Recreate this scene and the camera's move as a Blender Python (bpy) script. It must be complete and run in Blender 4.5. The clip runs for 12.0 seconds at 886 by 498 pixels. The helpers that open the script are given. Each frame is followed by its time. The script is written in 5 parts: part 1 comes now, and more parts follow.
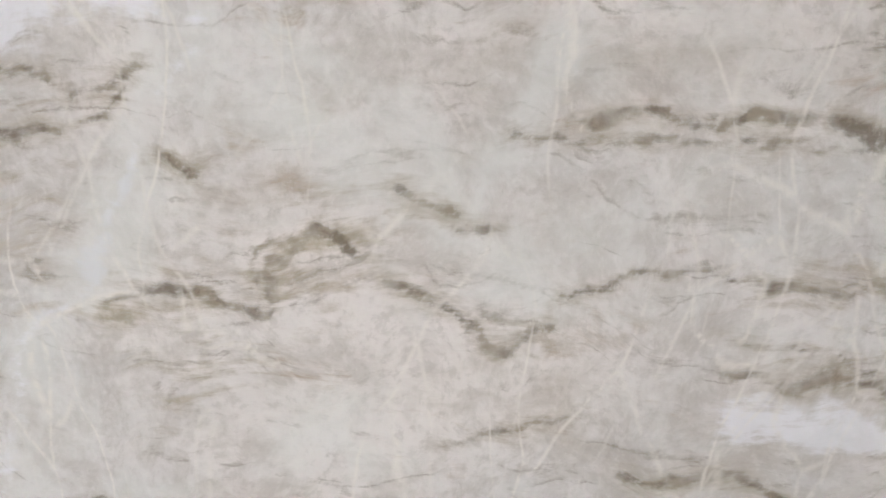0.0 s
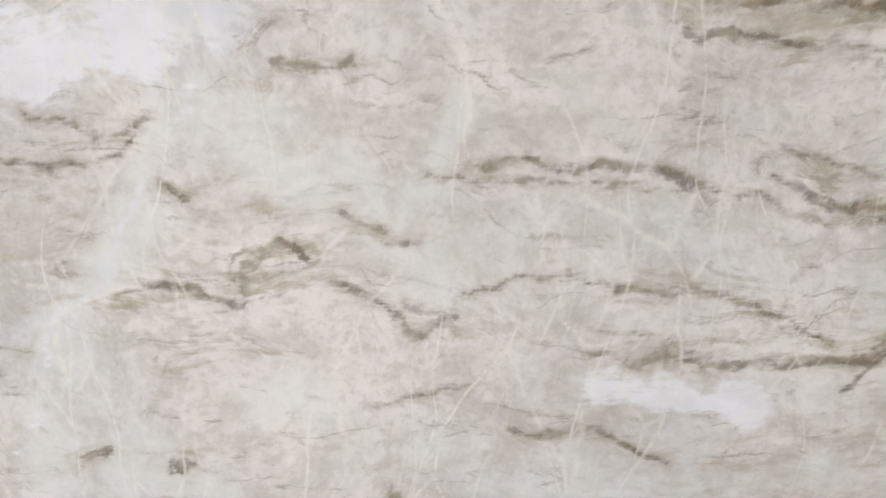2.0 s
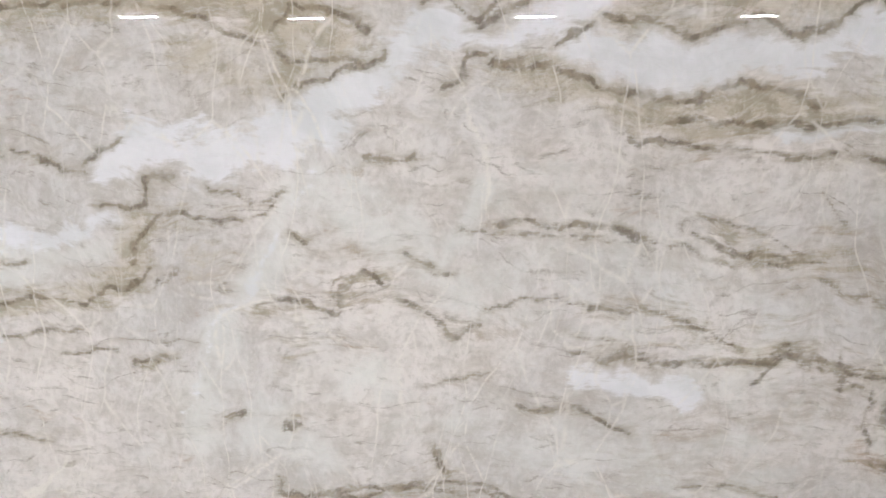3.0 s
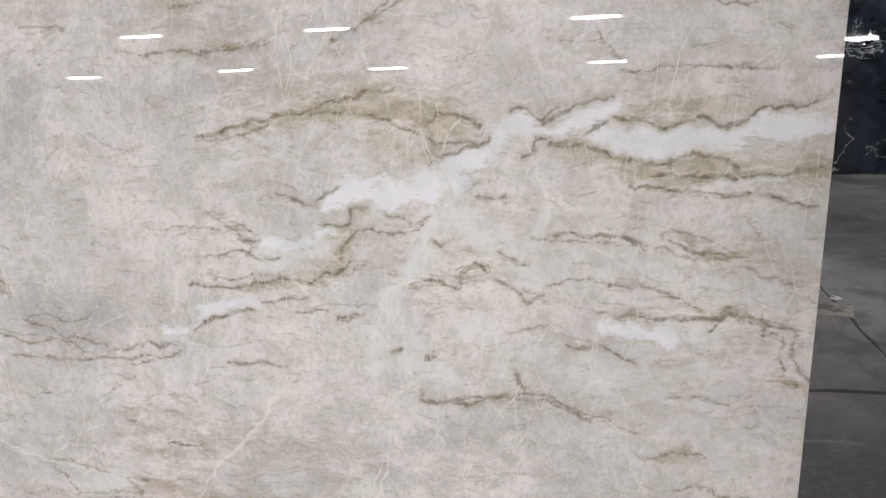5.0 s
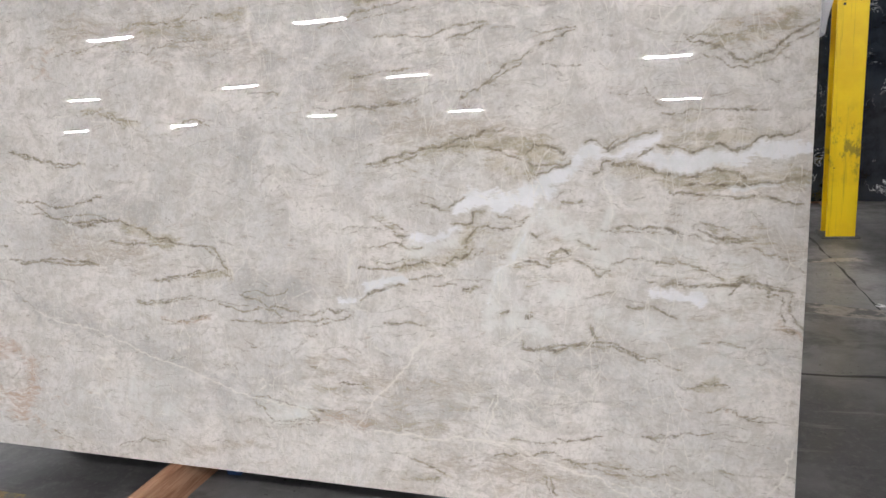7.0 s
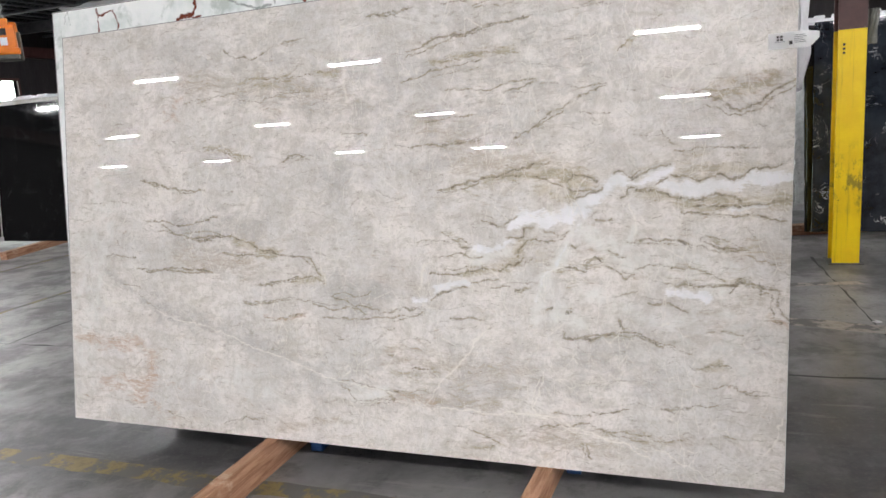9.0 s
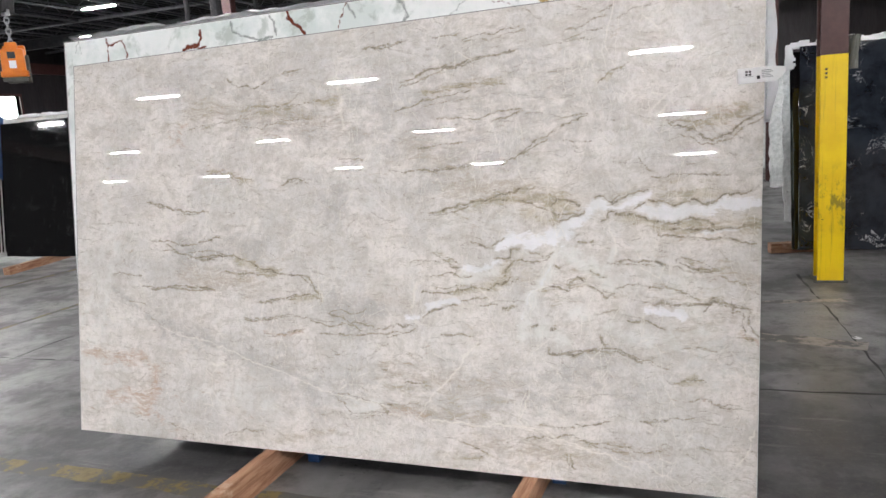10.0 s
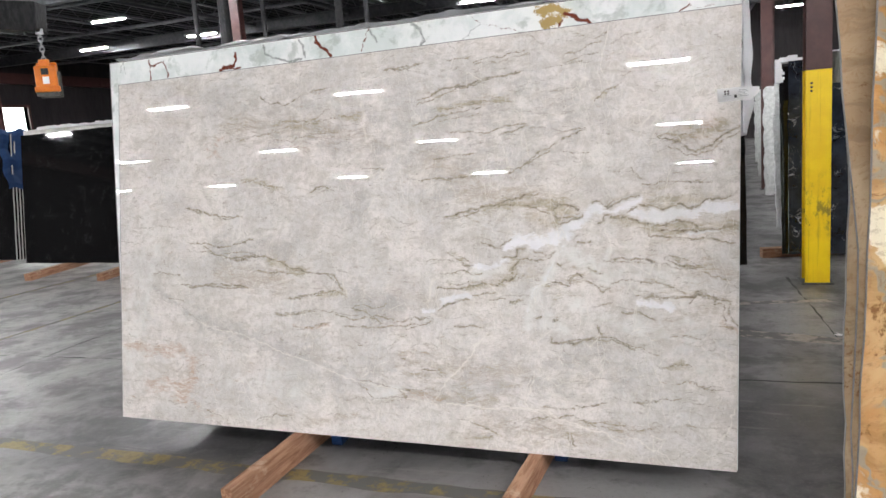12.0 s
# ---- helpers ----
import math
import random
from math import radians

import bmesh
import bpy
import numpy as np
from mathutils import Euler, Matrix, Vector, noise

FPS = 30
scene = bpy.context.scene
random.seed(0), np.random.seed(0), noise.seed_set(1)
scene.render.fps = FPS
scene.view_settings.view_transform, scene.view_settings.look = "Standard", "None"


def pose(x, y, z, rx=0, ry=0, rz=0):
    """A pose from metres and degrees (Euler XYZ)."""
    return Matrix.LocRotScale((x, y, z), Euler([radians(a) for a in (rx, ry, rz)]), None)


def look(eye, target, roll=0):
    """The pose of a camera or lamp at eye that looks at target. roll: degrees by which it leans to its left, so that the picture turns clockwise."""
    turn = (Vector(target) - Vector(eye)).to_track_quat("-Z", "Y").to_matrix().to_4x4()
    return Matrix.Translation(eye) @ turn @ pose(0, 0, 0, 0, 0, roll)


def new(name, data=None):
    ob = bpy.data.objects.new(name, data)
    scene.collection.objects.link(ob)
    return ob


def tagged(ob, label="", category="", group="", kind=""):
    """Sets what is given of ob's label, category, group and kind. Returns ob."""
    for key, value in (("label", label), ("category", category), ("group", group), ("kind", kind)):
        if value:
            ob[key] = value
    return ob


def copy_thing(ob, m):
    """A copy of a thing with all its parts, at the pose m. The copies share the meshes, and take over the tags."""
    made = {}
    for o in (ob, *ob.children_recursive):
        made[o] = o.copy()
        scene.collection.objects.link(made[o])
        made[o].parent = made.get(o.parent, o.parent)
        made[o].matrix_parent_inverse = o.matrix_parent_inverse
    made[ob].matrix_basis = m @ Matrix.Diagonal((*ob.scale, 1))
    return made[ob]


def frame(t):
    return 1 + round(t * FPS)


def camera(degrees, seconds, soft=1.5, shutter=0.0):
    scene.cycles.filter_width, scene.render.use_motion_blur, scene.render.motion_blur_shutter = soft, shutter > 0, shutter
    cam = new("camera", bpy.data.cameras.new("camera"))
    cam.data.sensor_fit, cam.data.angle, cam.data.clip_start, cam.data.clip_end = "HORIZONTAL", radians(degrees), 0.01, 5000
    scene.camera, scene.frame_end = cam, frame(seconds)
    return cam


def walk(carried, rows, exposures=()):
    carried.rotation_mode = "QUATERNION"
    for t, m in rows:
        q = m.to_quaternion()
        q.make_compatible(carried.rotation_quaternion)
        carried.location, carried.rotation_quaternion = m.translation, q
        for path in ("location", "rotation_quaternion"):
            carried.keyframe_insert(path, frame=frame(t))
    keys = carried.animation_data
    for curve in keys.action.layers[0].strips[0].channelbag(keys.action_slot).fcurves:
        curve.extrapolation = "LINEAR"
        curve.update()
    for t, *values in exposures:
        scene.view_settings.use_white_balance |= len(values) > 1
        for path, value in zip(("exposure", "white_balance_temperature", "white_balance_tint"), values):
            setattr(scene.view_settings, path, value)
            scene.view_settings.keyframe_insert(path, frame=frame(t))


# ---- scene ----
# The slab's own plane: x along its lower edge, y into the stack, z up its face; it leans back by about seven degrees.
UP = Vector((-0.02, -0.125, 1.0)).normalized()
EX = (Vector((1, 0, 0)) - Vector((1, 0, 0)).dot(UP) * UP).normalized()
EY = UP.cross(EX)
SLAB = Matrix((EX, EY, UP)).to_4x4()
SLAB.translation = (0, 0, 0.155)

cam = camera(62.79, 12.0, soft=1.5)
ROWS = [
    (0, (2.637, -0.418, 0.947), (2.538, 1.492, 0.361), -0.39),
    (0.5, (2.665, -0.424, 0.908), (2.642, 1.460, 0.237), -0.00),
    (1, (2.686, -0.429, 0.903), (2.703, 1.448, 0.212), 0.38),
    (1.5, (2.685, -0.469, 0.947), (2.699, 1.419, 0.288), 0.68),
    (2, (2.676, -0.555, 1.004), (2.656, 1.350, 0.397), 0.99),
    (2.5, (2.684, -0.673, 1.041), (2.576, 1.252, 0.508), 0.88),
    (3, (2.712, -0.840, 1.074), (2.535, 1.092, 0.588), 0.73),
    (3.5, (2.706, -0.993, 1.123), (2.489, 0.938, 0.647), 0.26),
    (5.5, (2.783, -1.644, 1.126), (2.331, 0.275, 0.794), -0.29),
    (6, (2.790, -1.832, 1.100), (2.278, 0.078, 0.801), -0.53),
    (6.5, (2.788, -2.018, 1.119), (2.245, -0.115, 0.828), -1.00),
    (7, (2.833, -2.153, 1.128), (2.250, -0.258, 0.860), -1.26),
    (9, (2.864, -2.745, 1.102), (2.228, -0.857, 0.933), -1.07),
    (9.5, (2.877, -2.815, 1.120), (2.247, -0.922, 0.978), -1.01),
    (10, (2.944, -2.881, 1.136), (2.310, -0.988, 1.007), -0.95),
    (10.5, (3.025, -2.986, 1.141), (2.375, -1.099, 1.019), -0.99),
    (11, (3.050, -3.075, 1.128), (2.392, -1.190, 1.008), -1.12),
    (11.5, (3.026, -3.145, 1.128), (2.376, -1.257, 1.014), -1.18),
    (12, (3.001, -3.230, 1.118), (2.364, -1.337, 1.014), -1.04),
]
walk(cam, [(t, SLAB @ look(eye, to, roll)) for t, eye, to, roll in ROWS], exposures=[(0, -0.16), (1, 0.03), (2.5, 0.03), (3.5, -0.05), (6.5, -0.06), (9.5, 0.07), (12, 0.1)])

# ---- light ----
LAMP = 410.0   # radiance of the strip lamps
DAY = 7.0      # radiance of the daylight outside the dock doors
world = bpy.data.worlds.new("world")
scene.world = world
world.use_nodes = True
world.node_tree.nodes["Background"].inputs[0].default_value = (0.75, 0.85, 1.0, 1)
world.node_tree.nodes["Background"].inputs[1].default_value = 0.3


# ---- material helpers ----
def mat_new(name):
    m = bpy.data.materials.new(name)
    m.use_nodes = True
    nt = m.node_tree
    return m, nt, nt.nodes["Principled BSDF"]


def put(nt, socket, value):
    if isinstance(value, bpy.types.NodeSocket):
        nt.links.new(value, socket)
    elif isinstance(value, (tuple, list)) and len(value) == 3 and socket.type == "RGBA":
        socket.default_value = (*value, 1)
    else:
        socket.default_value = value


def coord(nt, scale=(1, 1, 1), turn=(0, 0, 0), kind="Object"):
    t = nt.nodes.new("ShaderNodeTexCoord")
    m = nt.nodes.new("ShaderNodeMapping")
    nt.links.new(t.outputs[kind], m.inputs[0])
    m.inputs["Scale"].default_value = scale
    m.inputs["Rotation"].default_value = turn
    return m.outputs[0]


def nz(nt, vec, scale, detail=4, rough=0.55, distort=0.0, colour=False):
    n = nt.nodes.new("ShaderNodeTexNoise")
    nt.links.new(vec, n.inputs["Vector"])
    n.inputs["Scale"].default_value = scale
    n.inputs["Detail"].default_value = detail
    n.inputs["Roughness"].default_value = rough
    n.inputs["Distortion"].default_value = distort
    return n.outputs["Color" if colour else "Fac"]


def cracks(nt, vec, scale, rand=1.0):
    n = nt.nodes.new("ShaderNodeTexVoronoi")
    n.feature = "DISTANCE_TO_EDGE"
    nt.links.new(vec, n.inputs["Vector"])
    n.inputs["Scale"].default_value = scale
    n.inputs["Randomness"].default_value = rand
    return n.outputs["Distance"]


def calc(nt, op, a, b=0.0, clamp=False):
    n = nt.nodes.new("ShaderNodeMath")
    n.operation = op
    n.use_clamp = clamp
    put(nt, n.inputs[0], a)
    put(nt, n.inputs[1], b)
    return n.outputs[0]


def span(nt, value, lo, hi, out_lo=0.0, out_hi=1.0, smooth=True):
    n = nt.nodes.new("ShaderNodeMapRange")
    n.interpolation_type = "SMOOTHSTEP" if smooth else "LINEAR"
    n.clamp = True
    put(nt, n.inputs["Value"], value)
    for i, v in zip((1, 2, 3, 4), (lo, hi, out_lo, out_hi)):
        n.inputs[i].default_value = v
    return n.outputs["Result"]


def mix(nt, fac, a, b, blend="MIX"):
    n = nt.nodes.new("ShaderNodeMix")
    n.data_type, n.blend_type = "RGBA", blend
    put(nt, n.inputs[0], fac)
    put(nt, n.inputs[6], a)
    put(nt, n.inputs[7], b)
    return n.outputs[2]


def warped(nt, vec, scale, amount, detail=3):
    c = nz(nt, vec, scale, detail, 0.55, 0.0, True)
    s = nt.nodes.new("ShaderNodeVectorMath")
    s.operation = "MULTIPLY_ADD"
    nt.links.new(c, s.inputs[0])
    s.inputs[1].default_value = (amount, amount, amount)
    nt.links.new(vec, s.inputs[2])
    return s.outputs[0]


def bump(nt, bsdf, height, strength=0.3, distance=0.01):
    b = nt.nodes.new("ShaderNodeBump")
    b.inputs["Strength"].default_value = strength
    b.inputs["Distance"].default_value = distance
    nt.links.new(height, b.inputs["Height"])
    nt.links.new(b.outputs[0], bsdf.inputs["Normal"])


def plain(name, a, b, scale=6.0, rough=0.5, metal=0.0, relief=0.15, stretch=(1, 1, 1), spots=None):
    """Two tones, mottled at two scales, with a fine relief."""
    m, nt, bs = mat_new(name)
    v = coord(nt, stretch)
    big = nz(nt, v, scale, 5, 0.6)
    fine = nz(nt, v, scale * 9, 4, 0.6)
    f = span(nt, calc(nt, "ADD", calc(nt, "MULTIPLY", big, 0.65), calc(nt, "MULTIPLY", fine, 0.35)), 0.36, 0.64)
    c = mix(nt, f, a, b)
    if spots:
        c = mix(nt, span(nt, nz(nt, v, scale * 2.3, 5, 0.65), 0.6, 0.68), c, spots)
    put(nt, bs.inputs["Base Color"], c)
    put(nt, bs.inputs["Roughness"], span(nt, fine, 0.3, 0.7, rough * 0.8, min(1, rough * 1.2)))
    bs.inputs["Metallic"].default_value = metal
    bump(nt, bs, fine, relief, 0.004)
    return m


def glow(name, colour, strength):
    m, nt, bs = mat_new(name)
    bs.inputs["Base Color"].default_value = (*colour, 1)
    bs.inputs["Emission Color"].default_value = (*colour, 1)
    bs.inputs["Emission Strength"].default_value = strength
    return m


# ---- materials ----
def quartzite():
    m, nt, bs = mat_new("quartzite_polished")
    v = coord(nt)
    fa = nt.nodes.new("ShaderNodeAttribute")
    fa.attribute_name = "veins"
    fb = nt.nodes.new("ShaderNodeAttribute")
    fb.attribute_name = "tints"
    sa = nt.nodes.new("ShaderNodeSeparateColor")
    sb = nt.nodes.new("ShaderNodeSeparateColor")
    nt.links.new(fa.outputs["Color"], sa.inputs[0])
    nt.links.new(fb.outputs["Color"], sb.inputs[0])
    dark, white, brown = sa.outputs
    pale, rust, grey = sb.outputs
    mist, fawn_at = fa.outputs["Alpha"], fb.outputs["Alpha"]
    fc = nt.nodes.new("ShaderNodeAttribute")
    fc.attribute_name = "lines"
    sc = nt.nodes.new("ShaderNodeSeparateColor")
    nt.links.new(fc.outputs["Color"], sc.inputs[0])
    core, shoulder, spark = sc.outputs

    def layer(c, mask, amount, colour):
        return mix(nt, calc(nt, "MULTIPLY", mask, amount), c, colour)

    def plus(field, jag, amount):
        return calc(nt, "ADD", field, calc(nt, "MULTIPLY", jag, amount))

    w = warped(nt, v, 3.0, 0.10)
    w2 = warped(nt, w, 13.0, 0.035)
    bedding = nt.nodes.new("ShaderNodeMapping")
    nt.links.new(w2, bedding.inputs[0])
    bedding.inputs["Scale"].default_value = (1.0, 1.0, 3.6)
    bedding.inputs["Rotation"].default_value = (0, radians(5), 0)
    bed = bedding.outputs[0]
    steep = nt.nodes.new("ShaderNodeMapping")
    nt.links.new(w2, steep.inputs[0])
    steep.inputs["Scale"].default_value = (2.6, 1.0, 0.9)
    steep.inputs["Rotation"].default_value = (0, radians(-24), 0)
    steep = steep.outputs[0]
    wisp = nt.nodes.new("ShaderNodeMapping")
    nt.links.new(warped(nt, w, 9.0, 0.05, 2), wisp.inputs[0])
    wisp.inputs["Scale"].default_value = (1.0, 1.0, 3.8)
    wisp.inputs["Rotation"].default_value = (0, radians(6), 0)
    wisp = wisp.outputs[0]
    cloud = nz(nt, w, 3.0, 5, 0.6)
    streak = nz(nt, bed, 4.2, 7, 0.66, 0.3)
    fibre = nz(nt, steep, 11.0, 6, 0.66, 0.2)
    mottle = nz(nt, w2, 20, 7, 0.66, 0.3)
    speck = nz(nt, w2, 48, 5, 0.62)
    flake = nz(nt, w2, 110, 5, 0.68)
    jag = calc(nt, "SUBTRACT", nz(nt, w2, 16, 6, 0.62, 0.2), 0.5)
    feather = calc(nt, "SUBTRACT", nz(nt, wisp, 11, 7, 0.66, 0.3), 0.5)
    fine = calc(nt, "SUBTRACT", nz(nt, wisp, 40, 5, 0.62), 0.5)
    grit = calc(nt, "SUBTRACT", nz(nt, w2, 150, 4, 0.6), 0.5)
    patch = nz(nt, warped(nt, v, 2.0, 0.35), 5.0, 4, 0.55)
    c = mix(nt, span(nt, cloud, 0.38, 0.62), (0.775, 0.725, 0.69), (0.655, 0.63, 0.61))
    c = layer(c, span(nt, patch, 0.48, 0.66), 0.45, (0.52, 0.50, 0.475))
    c = layer(c, span(nt, patch, 0.36, 0.50, 1.0, 0.0), 0.35, (0.80, 0.755, 0.72))
    c = layer(c, span(nt, streak, 0.48, 0.64), 0.36, (0.52, 0.475, 0.42))
    c = layer(c, span(nt, plus(plus(grey, jag, 2.0), feather, 1.2), 0.1, 0.95), 0.70, (0.40, 0.39, 0.375))
    c = layer(c, span(nt, plus(plus(fawn_at, feather, 2.2), fine, 1.4), 0.2, 0.95), 0.70, (0.42, 0.355, 0.275))
    c = layer(c, span(nt, mottle, 0.47, 0.62), 0.40, (0.47, 0.435, 0.39))
    c = layer(c, span(nt, speck, 0.49, 0.62), 0.24, (0.45, 0.415, 0.37))
    c = layer(c, span(nt, fibre, 0.52, 0.64), 0.14, (0.46, 0.43, 0.40))
    c = layer(c, span(nt, flake, 0.50, 0.64), 0.30, (0.43, 0.395, 0.355))
    c = layer(c, span(nt, flake, 0.36, 0.48, 1.0, 0.0), 0.25, (0.83, 0.80, 0.765))
    # layered seams along the bedding: short wavering lines that come and go
    long_ = nt.nodes.new("ShaderNodeMapping")
    nt.links.new(warped(nt, warped(nt, v, 3.5, 0.16, 3), 17.0, 0.026, 5), long_.inputs[0])
    long_.inputs["Scale"].default_value = (1.0, 1.0, 4.2)
    long_.inputs["Rotation"].default_value = (0, radians(6), 0)
    long_ = long_.outputs[0]
    ragged = calc(nt, "ADD", calc(nt, "MULTIPLY", calc(nt, "ABSOLUTE", fine), 0.35), calc(nt, "MULTIPLY", calc(nt, "ABSOLUTE", grit), 0.30))
    for freq, levels, wide, lo, amount, tone in ((2.3, 5.0, 0.28, 0.50, 0.40, (0.43, 0.385, 0.32)), (2.6, 6.0, 0.11, 0.515, 0.62, (0.25, 0.21, 0.155)), (4.6, 5.0, 0.12, 0.505, 0.62, (0.25, 0.215, 0.165)),
                                                 (7.5, 5.0, 0.15, 0.51, 0.58, (0.26, 0.225, 0.175))):
        n = calc(nt, "FRACT", calc(nt, "MULTIPLY", nz(nt, long_, freq, 2.5, 0.5), levels))
        line = span(nt, calc(nt, "ADD", calc(nt, "ABSOLUTE", calc(nt, "SUBTRACT", n, 0.5)), ragged), 0.0, wide, 1.0, 0.0)
        on = span(nt, nz(nt, long_, freq * 2.3, 5, 0.68), lo, lo + 0.12)
        c = layer(c, calc(nt, "MULTIPLY", line, on), amount, tone)
    c = layer(c, span(nt, plus(plus(rust, feather, 2.2), fine, 1.4), 0.25, 0.95), 0.74, (0.50, 0.36, 0.275))
    # pale misty bands
    c = layer(c, span(nt, plus(mist, jag, 2.2), 0.30, 1.05), 0.55, (0.775, 0.775, 0.745))
    olive = mix(nt, span(nt, plus(mottle, grit, 0.4), 0.40, 0.62), (0.55, 0.495, 0.40), (0.35, 0.305, 0.215))
    c = layer(c, span(nt, plus(plus(plus(brown, feather, 1.8), fine, 1.0), grit, 0.5), 0.28, 0.85), 0.74, olive)
    # white quartz, cloudy at its margins
    milk = mix(nt, span(nt, nz(nt, w2, 9, 6, 0.65), 0.40, 0.62), (0.86, 0.855, 0.885), (0.73, 0.735, 0.745))
    c = layer(c, span(nt, plus(plus(plus(white, jag, 1.2), feather, 1.1), fine, 0.9), 0.42, 0.78), 0.80, milk)
    # traced veins: a soft feathered fringe, a shoulder and a thin core that fades in and out
    come = span(nt, nz(nt, v, 26, 3, 0.6), 0.34, 0.56, 0.35, 1.0)
    c = layer(c, span(nt, plus(plus(plus(dark, feather, 1.8), jag, 0.8), fine, 1.2), 0.42, 1.15), 0.36, (0.44, 0.39, 0.305))
    c = layer(c, calc(nt, "MULTIPLY", span(nt, plus(plus(plus(shoulder, feather, 1.3), fine, 1.2), grit, 0.6), 0.40, 1.05), come), 0.46, (0.33, 0.285, 0.205))
    edge = span(nt, plus(plus(core, fine, 0.7), grit, 0.7), 0.38, 0.85)
    c = layer(c, calc(nt, "MULTIPLY", edge, come), 0.66, mix(nt, span(nt, speck, 0.42, 0.58), (0.27, 0.22, 0.15), (0.11, 0.085, 0.055)))
    # pale crystal threads, in bundles that cross one another
    def bundle_of(turn, across, scale, wide, seed):
        m_ = nt.nodes.new("ShaderNodeMapping")
        nt.links.new(warped(nt, warped(nt, v, 3.0, 0.14, 2), 22, 0.010, 3), m_.inputs[0])
        m_.inputs["Location"].default_value = (seed, 0, seed * 0.7)
        m_.inputs["Scale"].default_value = (across, 1.0, 1.0)
        m_.inputs["Rotation"].default_value = (0, radians(turn), 0)
        line = span(nt, cracks(nt, m_.outputs[0], scale), 0.0, wide, 1.0, 0.0)
        return calc(nt, "MULTIPLY", line, span(nt, nz(nt, m_.outputs[0], scale * 0.55, 4, 0.62), 0.44, 0.60))
    t = calc(nt, "MAXIMUM", bundle_of(-24, 3.0, 4.6, 0.022, 0.0), bundle_of(38, 2.8, 4.2, 0.020, 3.3))
    t = calc(nt, "MAXIMUM", t, calc(nt, "MULTIPLY", bundle_of(8, 2.4, 6.5, 0.026, 7.1), 0.8))
    t = calc(nt, "MULTIPLY", t, span(nt, plus(speck, grit, 0.8), 0.36, 0.60, 0.15, 1.0))
    t = calc(nt, "MAXIMUM", calc(nt, "MULTIPLY", t, 0.60), calc(nt, "MULTIPLY", span(nt, plus(plus(pale, fine, 1.2), grit, 0.8), 0.45, 1.1), 0.40))
    t = calc(nt, "MAXIMUM", t, calc(nt, "MULTIPLY", span(nt, plus(spark, grit, 0.7), 0.30, 0.80), 0.62))
    c = mix(nt, t, c, (0.84, 0.80, 0.735))
    put(nt, bs.inputs["Base Color"], c)
    put(nt, bs.inputs["Roughness"], span(nt, mottle, 0.35, 0.65, 0.006, 0.009))
    bs.inputs["IOR"].default_value = 1.5
    return m


def rainforest():
    """The pale green slab: milky clouds with traced rust and slate veins."""
    m, nt, bs = mat_new("pale_green_stone_veined")
    v = coord(nt)
    fa = nt.nodes.new("ShaderNodeAttribute")
    fa.attribute_name = "veins"
    sa = nt.nodes.new("ShaderNodeSeparateColor")
    nt.links.new(fa.outputs["Color"], sa.inputs[0])
    rusty, golden, slate = sa.outputs
    w = warped(nt, v, 4.0, 0.15)
    fine = calc(nt, "SUBTRACT", nz(nt, v, 60, 6, 0.75), 0.5)
    c = mix(nt, span(nt, nz(nt, w, 3.5, 6, 0.65), 0.42, 0.60), (0.84, 0.855, 0.845), (0.66, 0.71, 0.69))
    c = mix(nt, calc(nt, "MULTIPLY", span(nt, nz(nt, w, 6.0, 6, 0.65), 0.55, 0.66), 0.6), c, (0.36, 0.41, 0.37))
    c = mix(nt, calc(nt, "MULTIPLY", span(nt, calc(nt, "ADD", slate, fine), 0.45, 0.95), 0.75), c, (0.16, 0.18, 0.17))
    c = mix(nt, span(nt, calc(nt, "ADD", golden, calc(nt, "MULTIPLY", fine, 2.5)), 0.4, 0.7), c, (0.42, 0.30, 0.12))
    c = mix(nt, span(nt, calc(nt, "ADD", rusty, fine), 0.55, 0.9), c, (0.15, 0.035, 0.018))
    put(nt, bs.inputs["Base Color"], c)
    bs.inputs["Roughness"].default_value = 0.05
    return m


def polished(name, base, tone, vein, scale=1.0, rough=0.05, amount=0.8, thin=0.02):
    """A polished stone: clouds of two tones with warped veins of a third."""
    m, nt, bs = mat_new(name)
    v = coord(nt)
    w = warped(nt, v, 1.6 * scale, 0.5 / scale)
    c = mix(nt, span(nt, nz(nt, w, 2.5 * scale, 6, 0.65), 0.35, 0.65), base, tone)
    r = calc(nt, "ABSOLUTE", calc(nt, "SUBTRACT", nz(nt, w, 1.8 * scale, 7, 0.6, 0.8), 0.5))
    on = span(nt, nz(nt, v, 1.4 * scale, 4), 0.46, 0.6)
    c = mix(nt, calc(nt, "MULTIPLY", calc(nt, "MULTIPLY", span(nt, r, 0.0, thin, 1.0, 0.0), on), amount), c, vein)
    put(nt, bs.inputs["Base Color"], c)
    bs.inputs["Roughness"].default_value = rough
    return m


